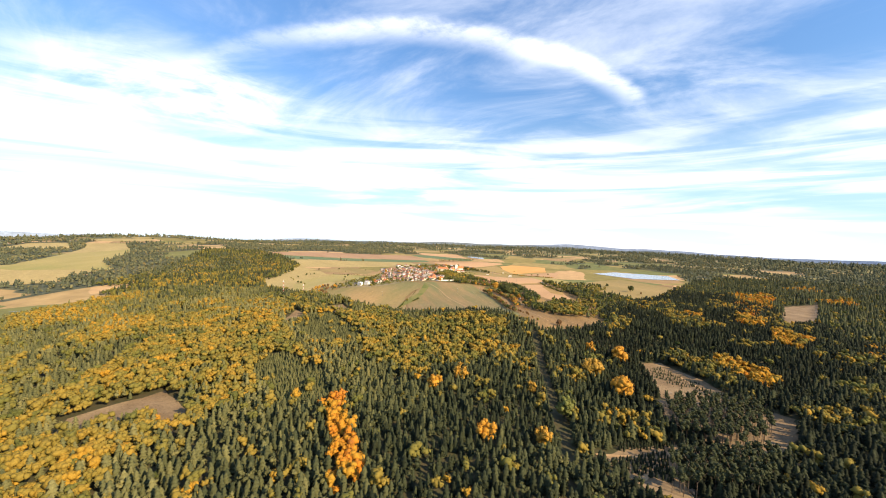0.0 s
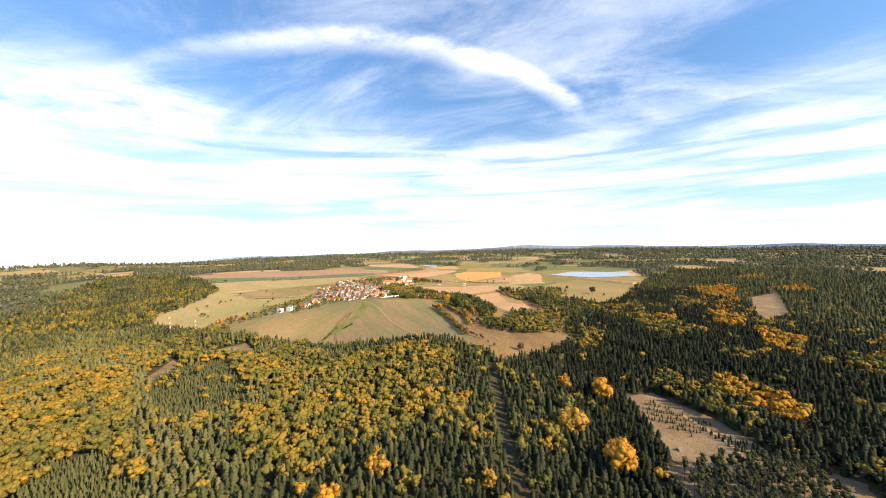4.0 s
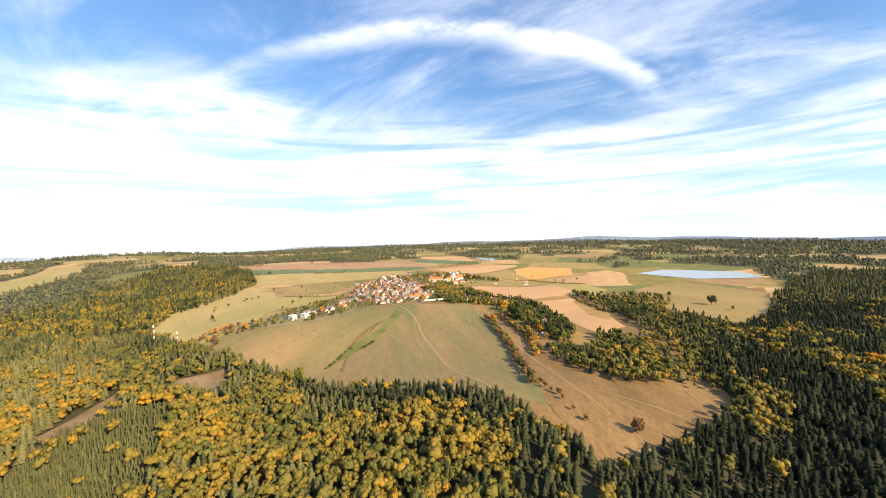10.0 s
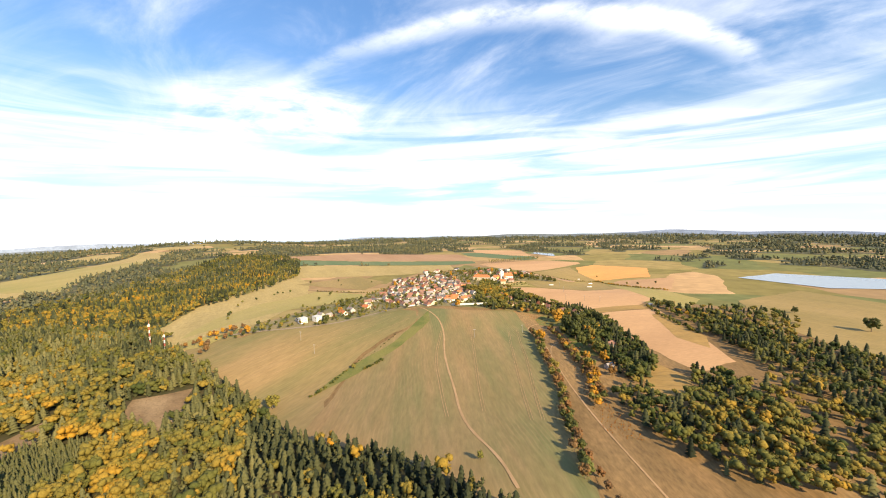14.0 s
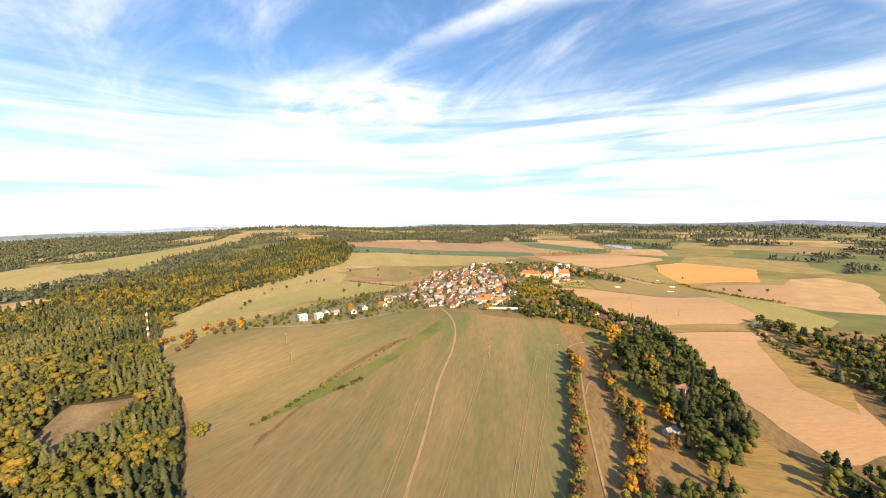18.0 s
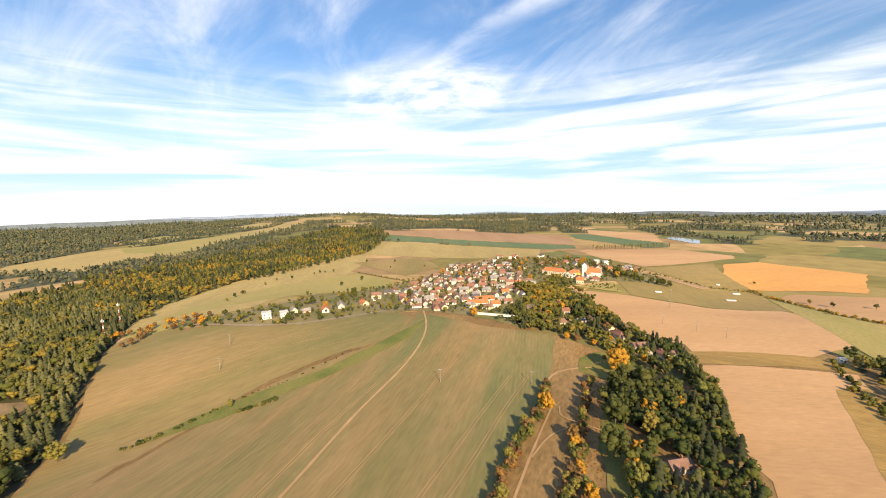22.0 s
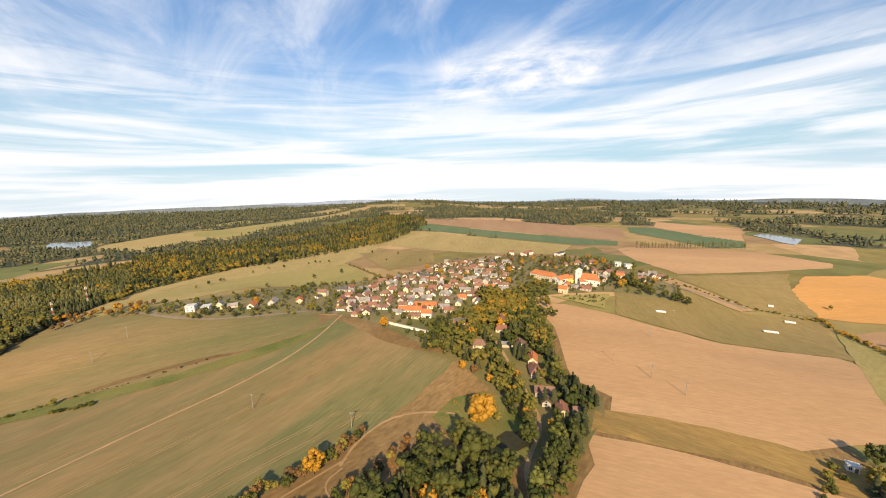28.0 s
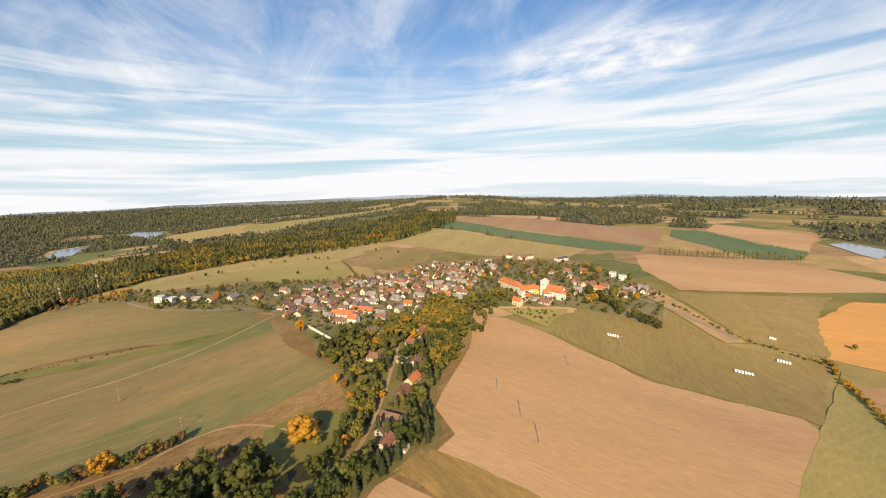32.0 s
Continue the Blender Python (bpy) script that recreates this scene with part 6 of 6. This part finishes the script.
def pole(x, y, turn):
    base = new("power_pole")
    base.matrix_world = pose(x, y, float(height(x, y)), 0, 0, turn)
    tagged(base, "slim concrete power pole with a crossarm in a field", "power pole", "field power line")

    def post():
        bm = bmesh.new()
        bmesh.ops.create_cone(bm, cap_ends=True, segments=8, radius1=0.24, radius2=0.15, depth=10.5, matrix=Matrix.Translation((0, 0, 4.75)))
        return bm
    part("post", shared("pole_post", post, M_CONCRETE), M_CONCRETE, base)
    part("crossarm", shared("pole_arm", lambda: box(-1.3, -0.18, 9.3, 1.3, -0.06 + 0.2, 9.5), M_STEEL), M_STEEL, base)

    def knob():
        bm = bmesh.new()
        bmesh.ops.create_cone(bm, cap_ends=True, segments=6, radius1=0.1, radius2=0.06, depth=0.4)
        return bm
    for dx in (-1.15, 0, 1.15):
        part("insulator", shared("pole_insulator", knob, M_BRICK), M_BRICK, base, "", Matrix.Translation((dx, 0.05, 9.7)))


POLES = [(-148, 1080), (-131, 1017), (-103, 1021), (-80, 1021), (-142, 826), (-180, 773), (-299, 651), (-334, 662), (-169, 1141)]
for i, (x, y) in enumerate(POLES):
    pole(x, y, (20, 60, 0, 0, 45, 45, 30, 30, 60)[i])


def wires(a, b):
    bm = bmesh.new()
    for dx in (-1.15, 0, 1.15):
        pts = []
        for i in range(9):
            t = i / 8
            x, y = a[0] + (b[0] - a[0]) * t + dx * 0.7, a[1] + (b[1] - a[1]) * t + dx * 0.7
            z = (1 - t) * float(height(*a)) + t * float(height(*b)) + 9.8 - 1.6 * 4 * t * (1 - t)
            pts.append((x, y, z))
        for p, q in zip(pts[:-1], pts[1:]):
            rod(bm, p, q, 0.012, 3)
    me = bpy.data.meshes.new("power_cable")
    bm.to_mesh(me)
    bm.free()
    me.materials.append(M_TIMBER)
    tagged(new("power_cable", me), "three sagging wires between power poles", "cable")


wires(POLES[4], (-108, 916))
wires(POLES[1], POLES[0])
wires(POLES[0], POLES[8])
wires(POLES[2], POLES[3])


def garden_wall(a, b, h=2.2, t=0.5):
    d = math.hypot(b[0] - a[0], b[1] - a[1])
    base = new("garden_wall")
    base.matrix_world = pose(a[0], a[1], float(height(*a)) + 0.2, 0, 0, math.degrees(math.atan2(b[1] - a[1], b[0] - a[0])))
    tagged(base, "long whitewashed garden wall below the village", "wall")
    k = max(3, int(d / 5))
    for i in range(k):
        part("wall_panel", box(d * i / k + 0.02, -t / 2, -0.5, d * (i + 1) / k - 0.02, t / 2, h), M_WALLS["white"], base)
    part("coping", box(-0.1, -t / 2 - 0.12, h + 0.002, d + 0.1, t / 2 + 0.12, h + 0.16), M_CONCRETE, base)


garden_wall((-267, 876), (-221, 907))


def bale_mesh():
    bm = bmesh.new()
    bmesh.ops.create_cone(bm, cap_ends=True, segments=14, radius1=0.85, radius2=0.85, depth=1.4, matrix=Matrix.Rotation(radians(90), 4, "Y") @ Matrix.Identity(4))
    bmesh.ops.bevel(bm, geom=[e for e in bm.edges if abs(e.calc_length() - 1.4) > 0.1], offset=0.18, segments=2, affect="EDGES")
    for v in bm.verts:
        v.co.z += 0.78
        v.co.z = max(v.co.z, 0.0)
    me = bpy.data.meshes.new("hay_bale")
    bm.to_mesh(me)
    bm.free()
    me.materials.append(M_WRAP)
    return me


BALE = bale_mesh()


def bales(a, b, count, seed):
    rng = random.Random(seed)
    turn = math.degrees(math.atan2(b[1] - a[1], b[0] - a[0]))
    for i in range(count):
        t = (i + 0.5) / count
        x, y = a[0] + (b[0] - a[0]) * t, a[1] + (b[1] - a[1]) * t
        for s in (-0.9, 0.9):
            o = new("hay_bale", BALE)
            px, py = x - s * math.sin(radians(turn)) + rng.uniform(-0.1, 0.1), y + s * math.cos(radians(turn)) + rng.uniform(-0.1, 0.1)
            o.matrix_world = pose(px, py, float(height(px, py)) + 0.15, 0, 0, turn + rng.uniform(-4, 4))
            tagged(o, "round hay bale in white plastic wrap", "hay bale", "rows of wrapped bales")


bales((-127, 1208), (-119, 1217), 6, 1)
bales((-189, 1143), (-184, 1151), 5, 2)
bales((-132, 1257), (-125, 1262), 5, 3)
bales((-160, 1288), (-156, 1290), 3, 4)


def field_hut(x, y, turn):
    house(x, y, turn, 4, 3.2, 2.8, "w", "white", storeys=1, label="small white transformer hut beside the scrub", category="hut", name="hut")


field_hut(-11, 1029, 30)


# ---- small things of the clearings ----
def stumps(poly, step, seed):
    p = jittered(poly, step, seed)
    v, f = trunk_shape(RNG, 1.1, 0.3, 1)
    wood("tree_stumps", p, [(v, f)], M_BARK, np.full(len(p), 0.5), np.random.RandomState(seed).uniform(0.6, 1.1, len(p)), "scattered stumps in a felled clearing", seed, "stumps")


stumps(CLEARING, 6.0, 101)
stumps(CLEAR_LEFT, 6.0, 102)
stumps(REDCLEAR, 6.0, 103)


def log_pile(x, y, turn, seed):
    rng = random.Random(seed)
    base = new("log_pile")
    base.matrix_world = pose(x, y, float(height(x, y)) + 0.3, 0, 0, turn)
    tagged(base, "stack of felled spruce logs beside a forest track", "log pile", "log piles in the clearing")
    for row, n in enumerate((7, 6, 5, 3)):
        for i in range(n):
            bm = bmesh.new()
            l = rng.uniform(3.7, 4.3)
            rod(bm, (-l / 2, (i - n / 2) * 0.5, 0.25 + row * 0.43), (l / 2, (i - n / 2) * 0.5, 0.25 + row * 0.43), rng.uniform(0.2, 0.25), 8)
            part("log", bm, M_TIMBER, base)


for i, (x, y, t) in enumerate(((132, 402, 20), (158, 393, 70), (105, 253, 40))):
    log_pile(x, y, t, i)
